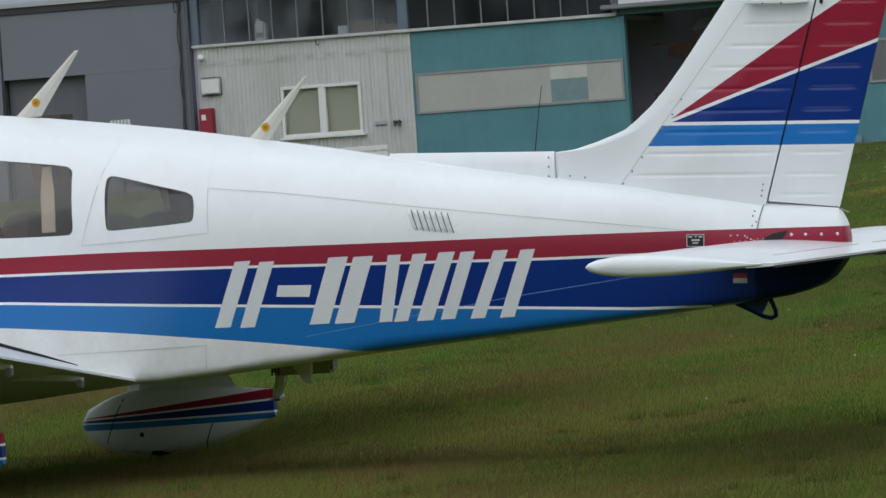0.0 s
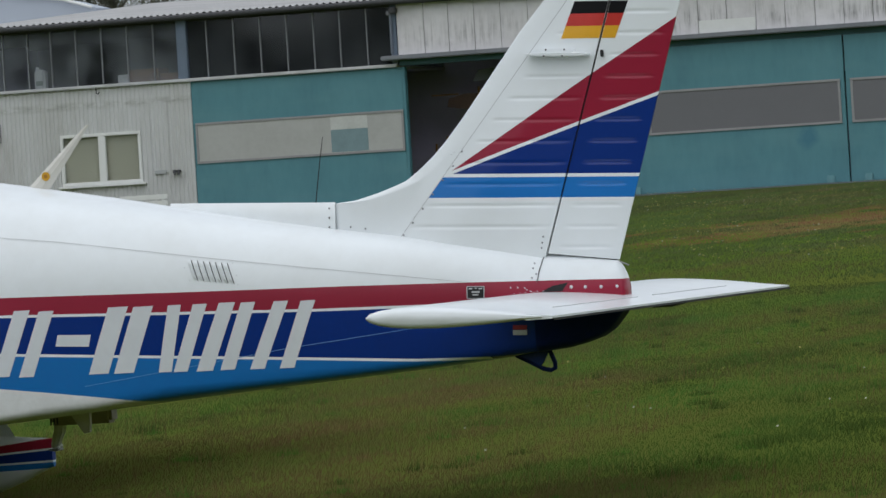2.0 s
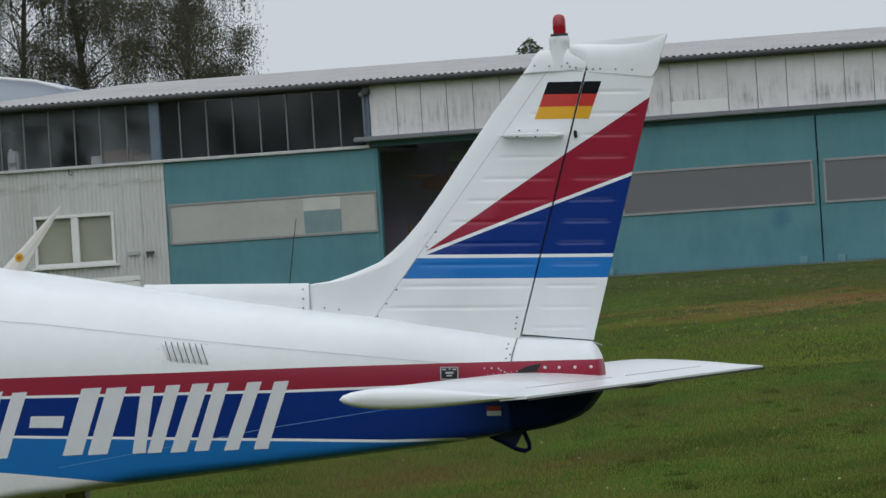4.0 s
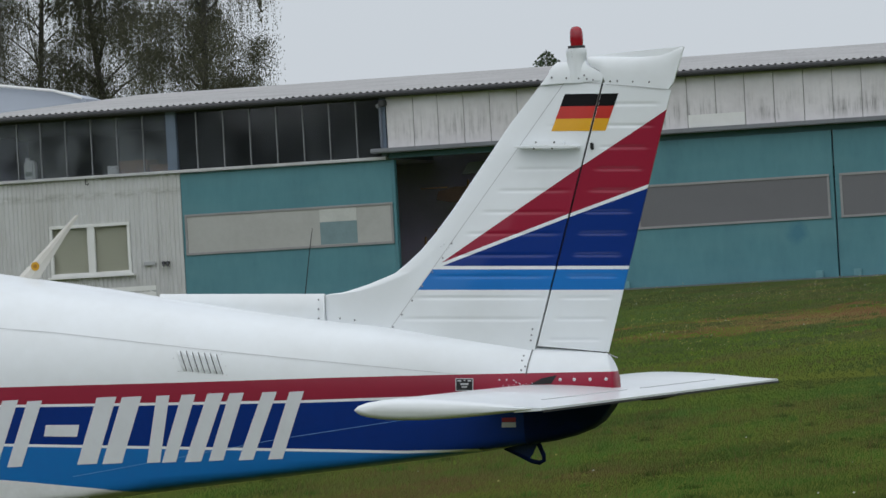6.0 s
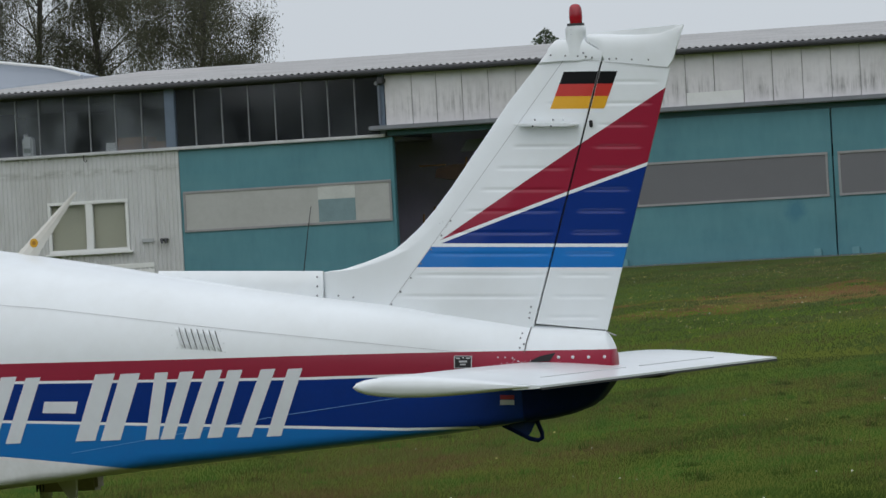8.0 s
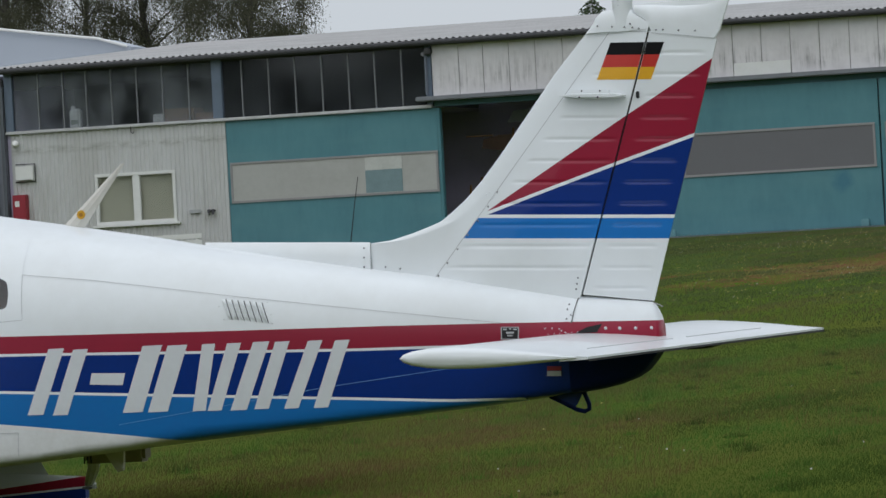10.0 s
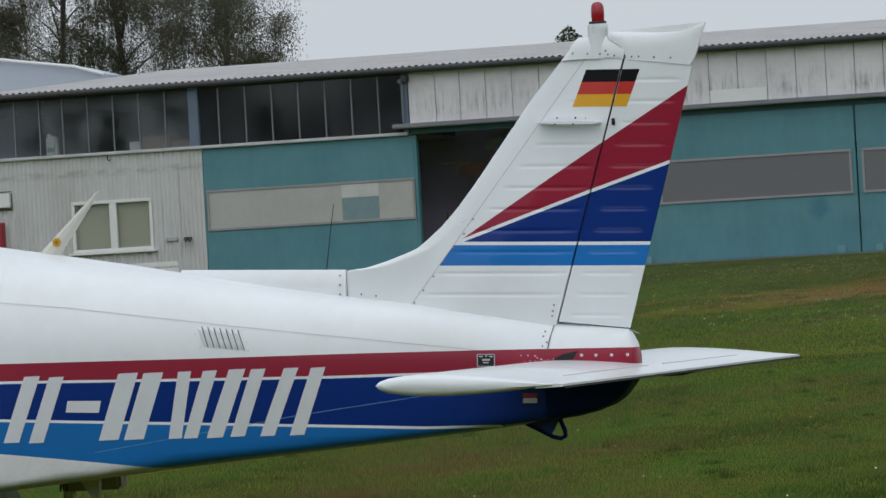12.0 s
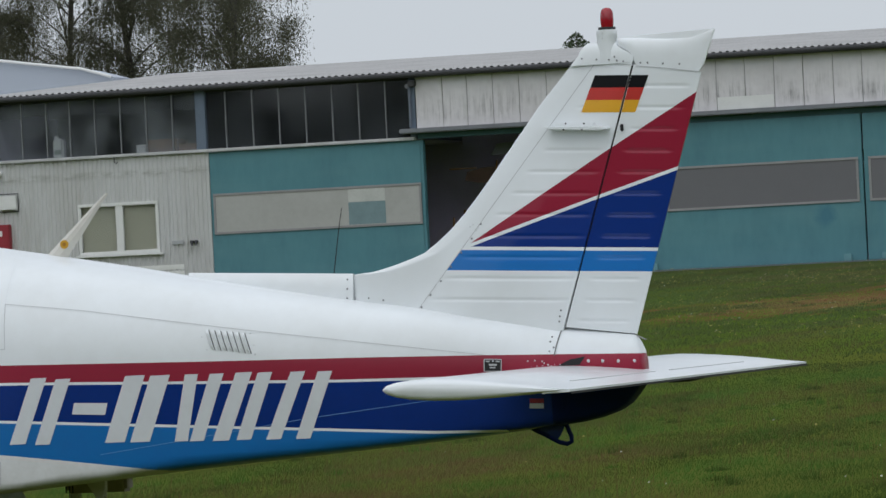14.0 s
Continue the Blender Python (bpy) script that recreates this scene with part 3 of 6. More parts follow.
tagged(part("cardboard_box", boxed(-32.42, -31.75, WALL_Y + 0.08, WALL_Y + 0.7, 4.462, 4.76, bevel=0.01), cardboard), "brown cardboard box behind the window", "box")
tagged(part("cardboard_box", boxed(-31.72, -31.30, WALL_Y + 0.08, WALL_Y + 0.6, 4.462, 4.64, bevel=0.01), cardboard), "low brown cardboard box behind the window", "box")

# ---- dark grey hall next door ----
hall = empty("grey_hall", "dark grey metal-clad hall beside the hangar", "hall")
part("wall", boxed(-60, -40.46, WALL_Y - 0.10, WALL_Y + 20, 1.3, 5.45), grey_steel, hall)
part("wall", boxed(-40.40, -36.0, WALL_Y - 0.10, WALL_Y + 20, 4.05, 5.45), grey_steel, hall)
part("wall", boxed(-38.48, -36.0, WALL_Y - 0.098, WALL_Y + 19, 1.3, 4.047), grey_steel, hall)
part("gate", boxed(-40.40, -38.48, WALL_Y + 0.15, WALL_Y + 0.2, 1.3, 4.047), surface("gate_grey", (0.135, 0.138, 0.158), 0.5, amount=0.5), hall, "dark grey roller gate")
part("joint", boxed(-40.45, -40.41, WALL_Y - 0.07, WALL_Y, 1.3, 5.45), soffit_dark, hall)
part("fascia", boxed(-60, -35.99, WALL_Y - 0.14, WALL_Y + 0.1, 5.453, 5.60, bevel=0.01), soffit_dark, hall)
part("roof_edge", boxed(-60, -36.21, WALL_Y - 0.18, WALL_Y + 20, 5.603, 5.70), light_sheet, hall)
part("downpipe", tube(bmesh.new(), [(-36.18, WALL_Y - 0.16, 5.45), (-36.2, WALL_Y - 0.16, 1.4)], 0.025), soffit_dark, hall)
part("cable", tube(bmesh.new(), [(-36.22 + 0.035 * math.sin(1.7 * k) * (1 - k / 16), WALL_Y - 0.17, 5.50 - 0.27 * k) for k in range(16)], 0.011, 6), black_rubber, hall, "loose black cable")
part("cable_loop", tube(bmesh.new(), [(-36.20 + 0.09 * math.sin(0.7 * k), WALL_Y - 0.19, 5.34 - 0.13 * math.cos(0.7 * k)) for k in range(10)], 0.010, 6), black_rubber, hall, "coil of black cable")
part("corner_post", boxed(-36.06, -35.985, WALL_Y - 0.16, WALL_Y - 0.105, 1.35, 5.45), surface("corner_grey", (0.09, 0.10, 0.115), 0.5), hall)
part("rear_roof", prism(bmesh.new(), [(-75, 5.0), (-36.9, 5.0), (-36.9, 6.62), (-37.65, 6.84), (-39.1, 7.06), (-52, 9.1), (-75, 6.9)], WALL_Y + 10, WALL_Y + 11), surface("pale_blue_sheet", (0.42, 0.46, 0.52), 0.5, dirt=(0.36, 0.39, 0.44), amount=0.5, scale=0.5), hall, "pale blue-grey gable end")
part("verge", tube(bmesh.new(), [(-36.95, WALL_Y + 9.9, 6.63), (-37.65, WALL_Y + 9.9, 6.85), (-39.1, WALL_Y + 9.9, 7.07), (-52, WALL_Y + 9.9, 9.11)], 0.035), pvc_white, hall, "white verge trim")

# things standing before the hall
# unidentified dark rounded shape; the block and its lashings are made up
pile = tagged(part("gate_mound", boxed(-39.15, -38.25, WALL_Y - 1.9, WALL_Y - 0.9, 1.43, 3.20, bevel=0.16), surface("dull_olive", (0.09, 0.085, 0.06), 0.8, amount=0.6)), "olive block in place of an unidentified dark shape by the gate", "stack")
for z in (2.0, 2.7):
    part("lashing", tube(bmesh.new(), [(-39.16, WALL_Y - 1.91, z), (-38.24, WALL_Y - 1.91, z)], 0.012), black_rubber, pile)
# unidentified pale thing; thin post added to fit the view through the cabin
board = empty("slatted_piece", "pale slatted top of an unidentified thing, on an added post", "board")
part("post", boxed(-37.42, -37.37, WALL_Y - 0.9, WALL_Y - 0.85, 1.43, 2.84), dark_metal, board)
for i in range(6):
    part("slat", boxed(-37.62 + 0.08 * i, -37.57 + 0.08 * i, WALL_Y - 0.9, WALL_Y - 0.87, 2.84, 3.01), pvc_white, board)
part("rail", boxed(-37.64, -37.15, WALL_Y - 0.867, WALL_Y - 0.84, 2.86, 2.90), pvc_white, board)

# aircraft parked inside the dark hangar
stored = empty("stored_aircraft", "old high-wing aircraft in ochre and brown inside the dark hangar", "aircraft")
ochre = surface("ochre_paint", (0.20, 0.095, 0.025), 0.5, amount=0.5)
brown_fabric = surface("brown_fabric", (0.10, 0.055, 0.035), 0.7, dirt=(0.03, 0.02, 0.015), amount=0.9, scale=1.2)
part("wing", prism(bmesh.new(), [(-25.9, 3.56), (-25.6, 3.50), (-17.5, 3.54), (-17.5, 3.78), (-25.5, 3.82), (-25.85, 3.74)], WALL_Y + 1.6, WALL_Y + 2.9), brown_fabric, stored, "brown fabric wing")
part("wing_rib", boxed(-26.2, -25.62, WALL_Y + 1.5, WALL_Y + 1.56, 3.80, 3.83), ochre, stored)
# unidentified grey rectangle, placed to fit the camera's view
part("grey_sheet", prism(bmesh.new(), [(-25.3, 4.06), (-25.15, 4.30), (-24.5, 4.34), (-24.4, 4.10)], WALL_Y + 1.55, WALL_Y + 1.6), surface("dull_grey", (0.16, 0.17, 0.19), 0.5, amount=0.6), stored, "dull grey panel")
for x, z0, z1 in ((-25.2, 3.50, 3.95), (-25.95, 2.6, 2.95), (-26.2, 2.2, 2.8), (-25.55, 2.1, 2.5), (-24.7, 2.9, 3.4)):
    part("strut", tube(bmesh.new(), [(x, WALL_Y + 1.5, z0), (x + 0.05, WALL_Y + 1.5, z1)], 0.022), ochre, stored, "thin ochre strut")
part("tail_boom", tube(bmesh.new(), [(-26.15, WALL_Y + 1.9, 2.55), (-24.8, WALL_Y + 1.9, 2.75), (-23.5, WALL_Y + 1.9, 2.8)], [0.05, 0.12, 0.2], 10), brown_fabric, stored)
part("fuselage", prism(bmesh.new(), [(-23.6, 2.2), (-23.4, 3.1), (-22.9, 3.44), (-22.1, 3.44), (-21.6, 3.1), (-21.4, 2.2), (-22.0, 1.9), (-23.0, 1.9)], WALL_Y + 1.4, WALL_Y + 3.4), surface("brown_fuselage", (0.14, 0.07, 0.04), 0.6, amount=0.5), stored)
for x, x2 in ((-25.6, -23.4), (-24.6, -23.3), (-19.4, -21.6)):
    part("strut", tube(bmesh.new(), [(x, WALL_Y + 2.8, 3.46), (x2, WALL_Y + 2.8, 2.1)], 0.03), ochre, stored)
for x in (-23.6, -21.4):
    part("wheel", tube(bmesh.new(), [(x - 0.08, WALL_Y + 2.8, 1.65), (x + 0.08, WALL_Y + 2.8, 1.65)], 0.22, 18), black_rubber, stored)
    part("leg", tube(bmesh.new(), [(x, WALL_Y + 2.8, 1.65), (-22.5 + (x + 22.5) * 0.5, WALL_Y + 2.8, 2.1)], 0.03), ochre, stored)

# ---- unseen dark ring added behind the camera to dim reflections and low sky light ----
backdrop_mat = surface("backdrop_green", (0.035, 0.05, 0.022), 0.9, dirt=(0.015, 0.022, 0.010), amount=0.9, scale=0.4, fine=2.0)
bm = bmesh.new()
prev = None
for i in range(91):
    a = math.pi * (0.78 + 1.44 * i / 90.0)
    x, y = -6 + 95 * math.cos(a), -12 + 75 * math.sin(a)
    h = 11.5 + 2.0 * math.sin(i * 1.7) + 1.3 * math.sin(i * 3.9 + 1)
    cur = [bm.verts.new((x * k, y * k, z)) for k, z in ((1.0, -0.05), (0.97, 4.5), (1.0, h), (1.12, h + 0.5), (1.15, -0.05))]
    if prev:
        for k in range(4):
            bm.faces.new((prev[k], prev[k + 1], cur[k + 1], cur[k]))
    prev = cur
tagged(part("backdrop", bm, backdrop_mat), "unseen dark ring added round the field to dim reflections", "tree line", kind="structure")

# ---- light aircraft ----
TOP = [(-6.75, 1.05), (-6.6, 1.18), (-6.2, 1.25), (-5.6, 1.30), (-5.3, 1.36), (-4.85, 1.63), (-4.5, 1.69), (-4.15, 1.66), (-3.834, 1.623), (-3.561, 1.590), (-3.29, 1.552), (-3.02, 1.512), (-2.624, 1.442), (-2.231, 1.370), (-1.972, 1.317), (-1.587, 1.242), (-1.257, 1.183), (-0.954, 1.135), (-0.334, 1.026), (0.0, 0.977), (0.015, 0.955), (0.028, 0.925), (0.037, 0.895)]
BOT = [(-6.75, 0.75), (-6.6, 0.62), (-6.2, 0.50), (-5.4, 0.42), (-4.4, 0.39), (-3.29, 0.400), (-2.911, 0.407), (-2.614, 0.430), (-2.029, 0.478), (-1.767, 0.498), (-1.249, 0.534), (-0.739, 0.571), (-0.487, 0.594), (-0.237, 0.620), (-0.16, 0.636), (-0.086, 0.660), (-0.04, 0.687), (-0.008, 0.721), (0.015, 0.750), (0.030, 0.777), (0.037, 0.800)]
WID = [(-6.75, 0.16), (-6.6, 0.33), (-6.2, 0.46), (-5.4, 0.54), (-3.9, 0.56), (-3.2, 0.54), (-2.9, 0.52), (-0.35, 0.118), (-0.1, 0.085), (0.0, 0.070), (0.026, 0.064), (0.034, 0.054), (0.038, 0.036)]
RED_T = [(-6.75, 1.02), (-3.625, 0.992), (-3.099, 0.986), (-2.696, 0.974), (-1.793, 0.950), (-1.143, 0.936), (-0.642, 0.922), (0.037, 0.899)]
RED_B = [(-6.75, 0.98), (-3.63, 0.921), (-3.104, 0.911), (-2.602, 0.897), (-1.844, 0.868), (-1.243, 0.847), (-0.6, 0.835), (0.037, 0.83)]
PIN = 0.0115
NAVY_B = [(-6.75, 0.95), (-3.638, 0.803), (-2.687, 0.738), (-1.285, 0.642), (-0.861, 0.612), (-0.60, 0.604), (-0.45, 0.600), (-0.30, 0.596), (0.037, 0.57)]
AZ_B = [(-6.75, 0.90), (-3.65, 0.691), (-3.128, 0.643), (-2.707, 0.592), (-2.401, 0.551), (-2.175, 0.518), (-1.998, 0.490), (-1.2, 0.37), (0.037, 0.2)]


def section(x, z):
    """Half width of the fuselage at x and height z."""
    t, b = lerp(x, TOP), lerp(x, BOT)
    m = 0.45 * t + 0.55 * b
    if z > m:
        s = min((z - m) / (t - m), 1.0)
        k = max(0.0, 1 - s ** 3.0) ** (1 / 2.1)
    else:
        s = min((m - z) / (m - b), 1.0)
        k = (1 - 0.02 * s * s) * max(0.0, 1 - s ** lerp(x, [(-3.0, 80), (-2.0, 34), (-0.6, 22)])) ** (1 / 2.2)
    return lerp(x, WID) * k


def skin(x, z, off=0.0):
    """The point of the fuselage's camera-facing side at x and z, lifted by off."""
    return Vector((x, -section(x, z) - off, z))


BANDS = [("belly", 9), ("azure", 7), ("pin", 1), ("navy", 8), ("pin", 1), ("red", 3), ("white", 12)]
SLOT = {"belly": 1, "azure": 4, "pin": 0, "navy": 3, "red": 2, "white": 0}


def levels(x):
    t, b = lerp(x, TOP), lerp(x, BOT)
    nb = lerp(x, NAVY_B)
    cuts = [b, lerp(x, AZ_B), nb - PIN, nb, lerp(x, RED_B) - PIN, lerp(x, RED_B), lerp(x, RED_T), t]
    for i in range(1, len(cuts)):
        cuts[i] = min(max(cuts[i], cuts[i - 1] + 0.0006), t - 0.0006 * (len(cuts) - 1 - i))
    zs, slots = [b], []
    for (name, n), lo, hi in zip(BANDS, cuts, cuts[1:]):
        for k in range(1, n + 1):
            f = k / n
            if name == "white":
                f = 1 - (1 - f) ** 2
            elif lo - b < 0.05:
                f = f ** (1 + 2.0 * (1 - (lo - b) / 0.05))
            zs.append(lo + (hi - lo) * f)
            slots.append(SLOT[name])
    return zs, slots


seal_grey = surface("seal_grey", (0.10, 0.10, 0.105), 0.6)
aircraft = empty("light_aircraft", "white low-wing single-engine aircraft with red and blue stripes, parked on grass", "aircraft")
stations = sorted({*[p[0] for p in TOP], *[p[0] for p in BOT], *[p[0] for p in WID], -3.45, -3.2, -2.8, -2.45, -2.1, -1.85, -1.5, -1.1, -0.85, -0.6, -0.16, -0.12, -0.05, 0.0, 0.02, 0.037, *[-2.2 + 0.05 * i for i in range(40)]})
stations = [s for i, s in enumerate(stations) if i == 0 or s - stations[i - 1] > 0.0035]
rings, slots = [], None
for x in stations:
    zs, sl = levels(x)
    left = [(x, -section(x, z), z) for z in zs]
    left[0] = (x, 0.0, zs[0])
    left[-1] = (x, 0.0, zs[-1])
    right = [(x, -p[1], p[2]) for p in left[-2:0:-1]]
    rings.append(left + right)
    slots = sl + sl[::-1]
bm = loft(bmesh.new(), rings, slots, caps=False)
bm.verts.ensure_lookup_table()
size_ = len(rings[0])
for base in (0, (len(rings) - 1) * size_):
    # blunt ends in the colours of the bands that run up to them
    for k in range(size_ // 2):
        ids = dict.fromkeys((k, k + 1, (size_ - k - 1) % size_, (size_ - k) % size_))
        f = bm.faces.new([bm.verts[base + i] for i in ids])
        f.material_index = slots[k]
# the azure and navy wrap round the underside of the tail; a darker navy paints shade onto the tail cone
for f in bm.faces:
    x = f.calc_center_median().x
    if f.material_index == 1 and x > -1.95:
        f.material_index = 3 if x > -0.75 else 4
    if f.material_index in (0, 4) and lerp(x, NAVY_B) - PIN < lerp(x, BOT) + 0.003 and f.calc_center_median().z < lerp(x, BOT) + 0.012:
        f.material_index = 3
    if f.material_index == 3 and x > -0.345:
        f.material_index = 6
fuselage = part("fuselage", bm, [white_paint, belly_paint, red_paint, navy_paint, azure_paint, beige_trim, shaded_navy, reveal_grey], aircraft, "white fuselage with red, navy and azure stripes", smooth=True)

WINDOW_BACK = [(-3.135, 1.290), (-3.125, 1.309), (-3.104, 1.317), (-2.785, 1.229), (-2.752, 1.215), (-2.734, 1.195), (-2.731, 1.118), (-2.739, 1.100), (-2.757, 1.092), (-3.090, 1.079), (-3.114, 1.082), (-3.124, 1.097)]
WINDOW_SIDE = [(-3.80, 1.40), (-3.785, 1.425), (-3.76, 1.430), (-3.34, 1.374), (-3.305, 1.362), (-3.291, 1.340), (-3.273, 1.105), (-3.281, 1.080), (-3.300, 1.070), (-3.76, 1.081), (-3.79, 1.10)]
WINDOW_FRONT = [(-4.85, 1.36), (-4.55, 1.50), (-3.92, 1.45), (-3.89, 1.42), (-3.89, 1.11), (-3.92, 1.09), (-4.80, 1.14)]


def rounded(pts):
    """The outline with its corners cut twice."""
    for _ in range(2):
        pts = [((1 - f) * p[0] + f * q[0], (1 - f) * p[1] + f * q[1]) for p, q in zip(pts, pts[1:] + pts[:1]) for f in (0.25, 0.75)]
    return pts


WINDOW_BACK, WINDOW_SIDE, WINDOW_FRONT = rounded(WINDOW_BACK), rounded(WINDOW_SIDE), rounded(WINDOW_FRONT)
cutters = []
cav = []
for x in (-5.05, -4.8, -4.5, -4.2, -3.834, -3.56, -3.29, -3.02, -2.68):
    t, b = lerp(x, TOP) - 0.045, lerp(x, BOT) + 0.14
    half = []
    for k in range(13):
        z = b + (t - b) * k / 12
        half.append((x, max(0.01, section(x, z) - 0.03 - 0.02 * max(0.0, k - 8) / 4), z))
    cav.append([(q[0], -q[1], q[2]) for q in half] + half[::-1])
bm = loft(bmesh.new(), cav)
for f in bm.faces:
    f.material_index = 5
cutters.append(mesh_of("cavity", bm, [white_paint, white_paint, white_paint, white_paint, white_paint, beige_trim]))
for outline in (WINDOW_BACK, WINDOW_SIDE, WINDOW_FRONT):
    cutters.append(mesh_of("opening", prism(bmesh.new(), outline, -0.9, 0.9, 7), [white_paint] * 7 + [reveal_grey]))
temps = []
for me in cutters:
    ob = new("cutter", me)
    temps.append(ob)
    md = fuselage.modifiers.new("cut", "BOOLEAN")
    md.operation, md.object, md.solver = "DIFFERENCE", ob, "EXACT"
bpy.context.view_layer.update()
cut = bpy.data.meshes.new_from_object(fuselage.evaluated_get(bpy.context.evaluated_depsgraph_get()))
fuselage.modifiers.clear()
fuselage.data = cut


def skin_normal(x, y, z):
    """The smooth outward normal of the fuselage at a point of its skin."""
    e = 0.01
    dx = (section(x + e, z) - section(x - e, z)) / (2 * e)
    dz = (section(x, z + e) - section(x, z - e)) / (2 * e)
    return Vector((-dx, math.copysign(1.0, y), -dz)).normalized()


def smooth_skin(me):
    """Sharp edges round the cut-outs, smooth skin elsewhere."""
    me.update()
    normals = [None] * len(me.loops)
    for f in me.polygons:
        for li in f.loop_indices:
            v = me.vertices[me.loops[li].vertex_index].co
            n = f.normal.copy()
            if v.z < lerp(v.x, BOT) + 0.04 and f.material_index != 5:
                normals[li] = me.corner_normals[li].vector.copy()
            elif abs(abs(v.y) - section(v.x, v.z)) < 0.004 and abs(v.y) > 0.02 and -5.3 < v.x < -0.12:
                m = skin_normal(v.x, v.y, v.z)
                if m.dot(n) > 0.5:
                    n = m
                normals[li] = n
            elif -5.3 < v.x < -2.3 and f.material_index == 5:
                normals[li] = n
            else:
                normals[li] = me.corner_normals[li].vector.copy()
    me.normals_split_custom_set([tuple(n) for n in normals])


smooth_skin(cut)
for ob in temps:
    bpy.data.objects.remove(ob)

for outline in (WINDOW_BACK, WINDOW_SIDE, WINDOW_FRONT):
    for side in (-1, 1):
        b = bmesh.new()
        a = [b.verts.new((x, side * (section(x, z) - 0.004), z)) for x, z in outline]
        b.faces.new(a)
        pane = part("side_window", b, cabin_glass, aircraft, "tinted acrylic cabin window")
        pane.visible_shadow = False
        b = bmesh.new()
        tube(b, [(x, side * (section(x, z) - 0.003), z) for x, z in outline + outline[:2]], 0.0022, 5, False)
        part("window_seal", b, seal_grey, aircraft)


# letters of the marking are drawn as plain slanted bars
def skin_patch(b, corners, off=0.0025, n=3, m=8):
    """A thin patch on the side: corners top left, top right, bottom left, bottom right as (x, z)."""
    tl, tr, bl, br = (Vector((p[0], 0, p[1])) for p in corners)
    vs = []
    for j in range(m + 1):
        l, r = tl.lerp(bl, j / m), tr.lerp(br, j / m)
        vs.append([b.verts.new(skin(p.x, p.z, off)) for p in (l.lerp(r, i / n) for i in range(n + 1))])
    for r0, r1 in zip(vs, vs[1:]):
        for i in range(n):
            b.faces.new((r0[i], r0[i + 1], r1[i + 1], r1[i]))
    return b


def bar(x_top, x_bottom, z_top, z_bottom, width):
    return [(x_top, z_top), (x_top + width, z_top), (x_bottom, z_bottom), (x_bottom + width, z_bottom)]


MARKS = [bar(-2.559, -2.665, 0.913, 0.634, 0.068), bar(-2.452, -2.556, 0.905, 0.628, 0.064),
         [(-2.378, 0.800), (-2.234, 0.793), (-2.389, 0.752), (-2.247, 0.743)],
         bar(-2.153, -2.254, 0.905, 0.624, 0.085), bar(-2.045, -2.146, 0.901, 0.621, 0.085),
         bar(-1.897, -1.954, 0.899, 0.616, 0.056), bar(-1.790, -1.890, 0.897, 0.614, 0.060),
         bar(-1.679, -1.792, 0.897, 0.611, 0.070), bar(-1.585, -1.690, 0.893, 0.611, 0.062),
         bar(-1.445, -1.563, 0.890, 0.607, 0.062), bar(-1.330, -1.437, 0.886, 0.604, 0.062)]
for c in MARKS:
    part("marking_bar", skin_patch(bmesh.new(), c), letter_paint, aircraft, "white painted bar", smooth=True)

# skin seams
seam_grey = surface("seam_grey", (0.50, 0.51, 0.52), 0.6)


seam_dark = surface("seam_dark", (0.10, 0.10, 0.10), 0.6)
seam_pale = surface("seam_pale", (0.74, 0.76, 0.78), 0.5)
pale_line_blue = surface("pale_line_blue", (0.14, 0.33, 0.62), 0.4)


def seam(points, width=0.0028, mat=None, off=0.0035):
    b = bmesh.new()
    prev = None
    pts = []
    for (x0, z0), (x1, z1) in zip(points, points[1:]):
        k = max(2, int(math.hypot(x1 - x0, z1 - z0) / 0.08))
        pts += [(x0 + (x1 - x0) * i / k, z0 + (z1 - z0) * i / k) for i in range(k)]
    pts.append(points[-1])
    for i, (x, z) in enumerate(pts):
        a, c = pts[max(i - 1, 0)], pts[min(i + 1, len(pts) - 1)]
        d = Vector((c[0] - a[0], c[1] - a[1])).normalized() * width / 2
        cur = (b.verts.new(skin(x - d.y, z + d.x, off)), b.verts.new(skin(x + d.y, z - d.x, off)))
        if prev:
            b.faces.new((prev[0], cur[0], cur[1], prev[1]))
        prev = cur
    part("skin_seam", b, mat or seam_grey, aircraft)


seam([(-2.676, 1.236), (-2.36, 1.195), (-1.675, 1.082), (-1.384, 1.037), (-0.62, 0.922)], 0.0020)
seam([(-2.676, 1.236), (-2.667, 1.043), (-2.95, 1.030), (-3.234, 1.024), (-3.20, 1.15), (-3.148, 1.351)], 0.0025)
seam([(-2.71, 0.562), (-2.714, 0.50), (-2.716, 0.44)], 0.003)
seam([(-2.71, 0.562), (-3.0, 0.560), (-3.385, 0.557)], 0.003)
seam([(-0.308, 1.020), (-0.312, 1.0), (-0.330, 0.905)], 0.0045, seam_dark, 0.007)
seam([(-2.676, 1.236), (-2.68, 1.33), (-2.69, 1.40)], 0.002, seam_pale)
seam([(-3.148, 1.351), (-3.13, 1.43), (-3.12, 1.50)], 0.002, seam_pale)
# thin pale line across the stripes
seam([(-2.275, 0.574), (-1.90, 0.622), (-1.392, 0.688), (-0.835, 0.744)], 0.0022, pale_line_blue, 0.0016)

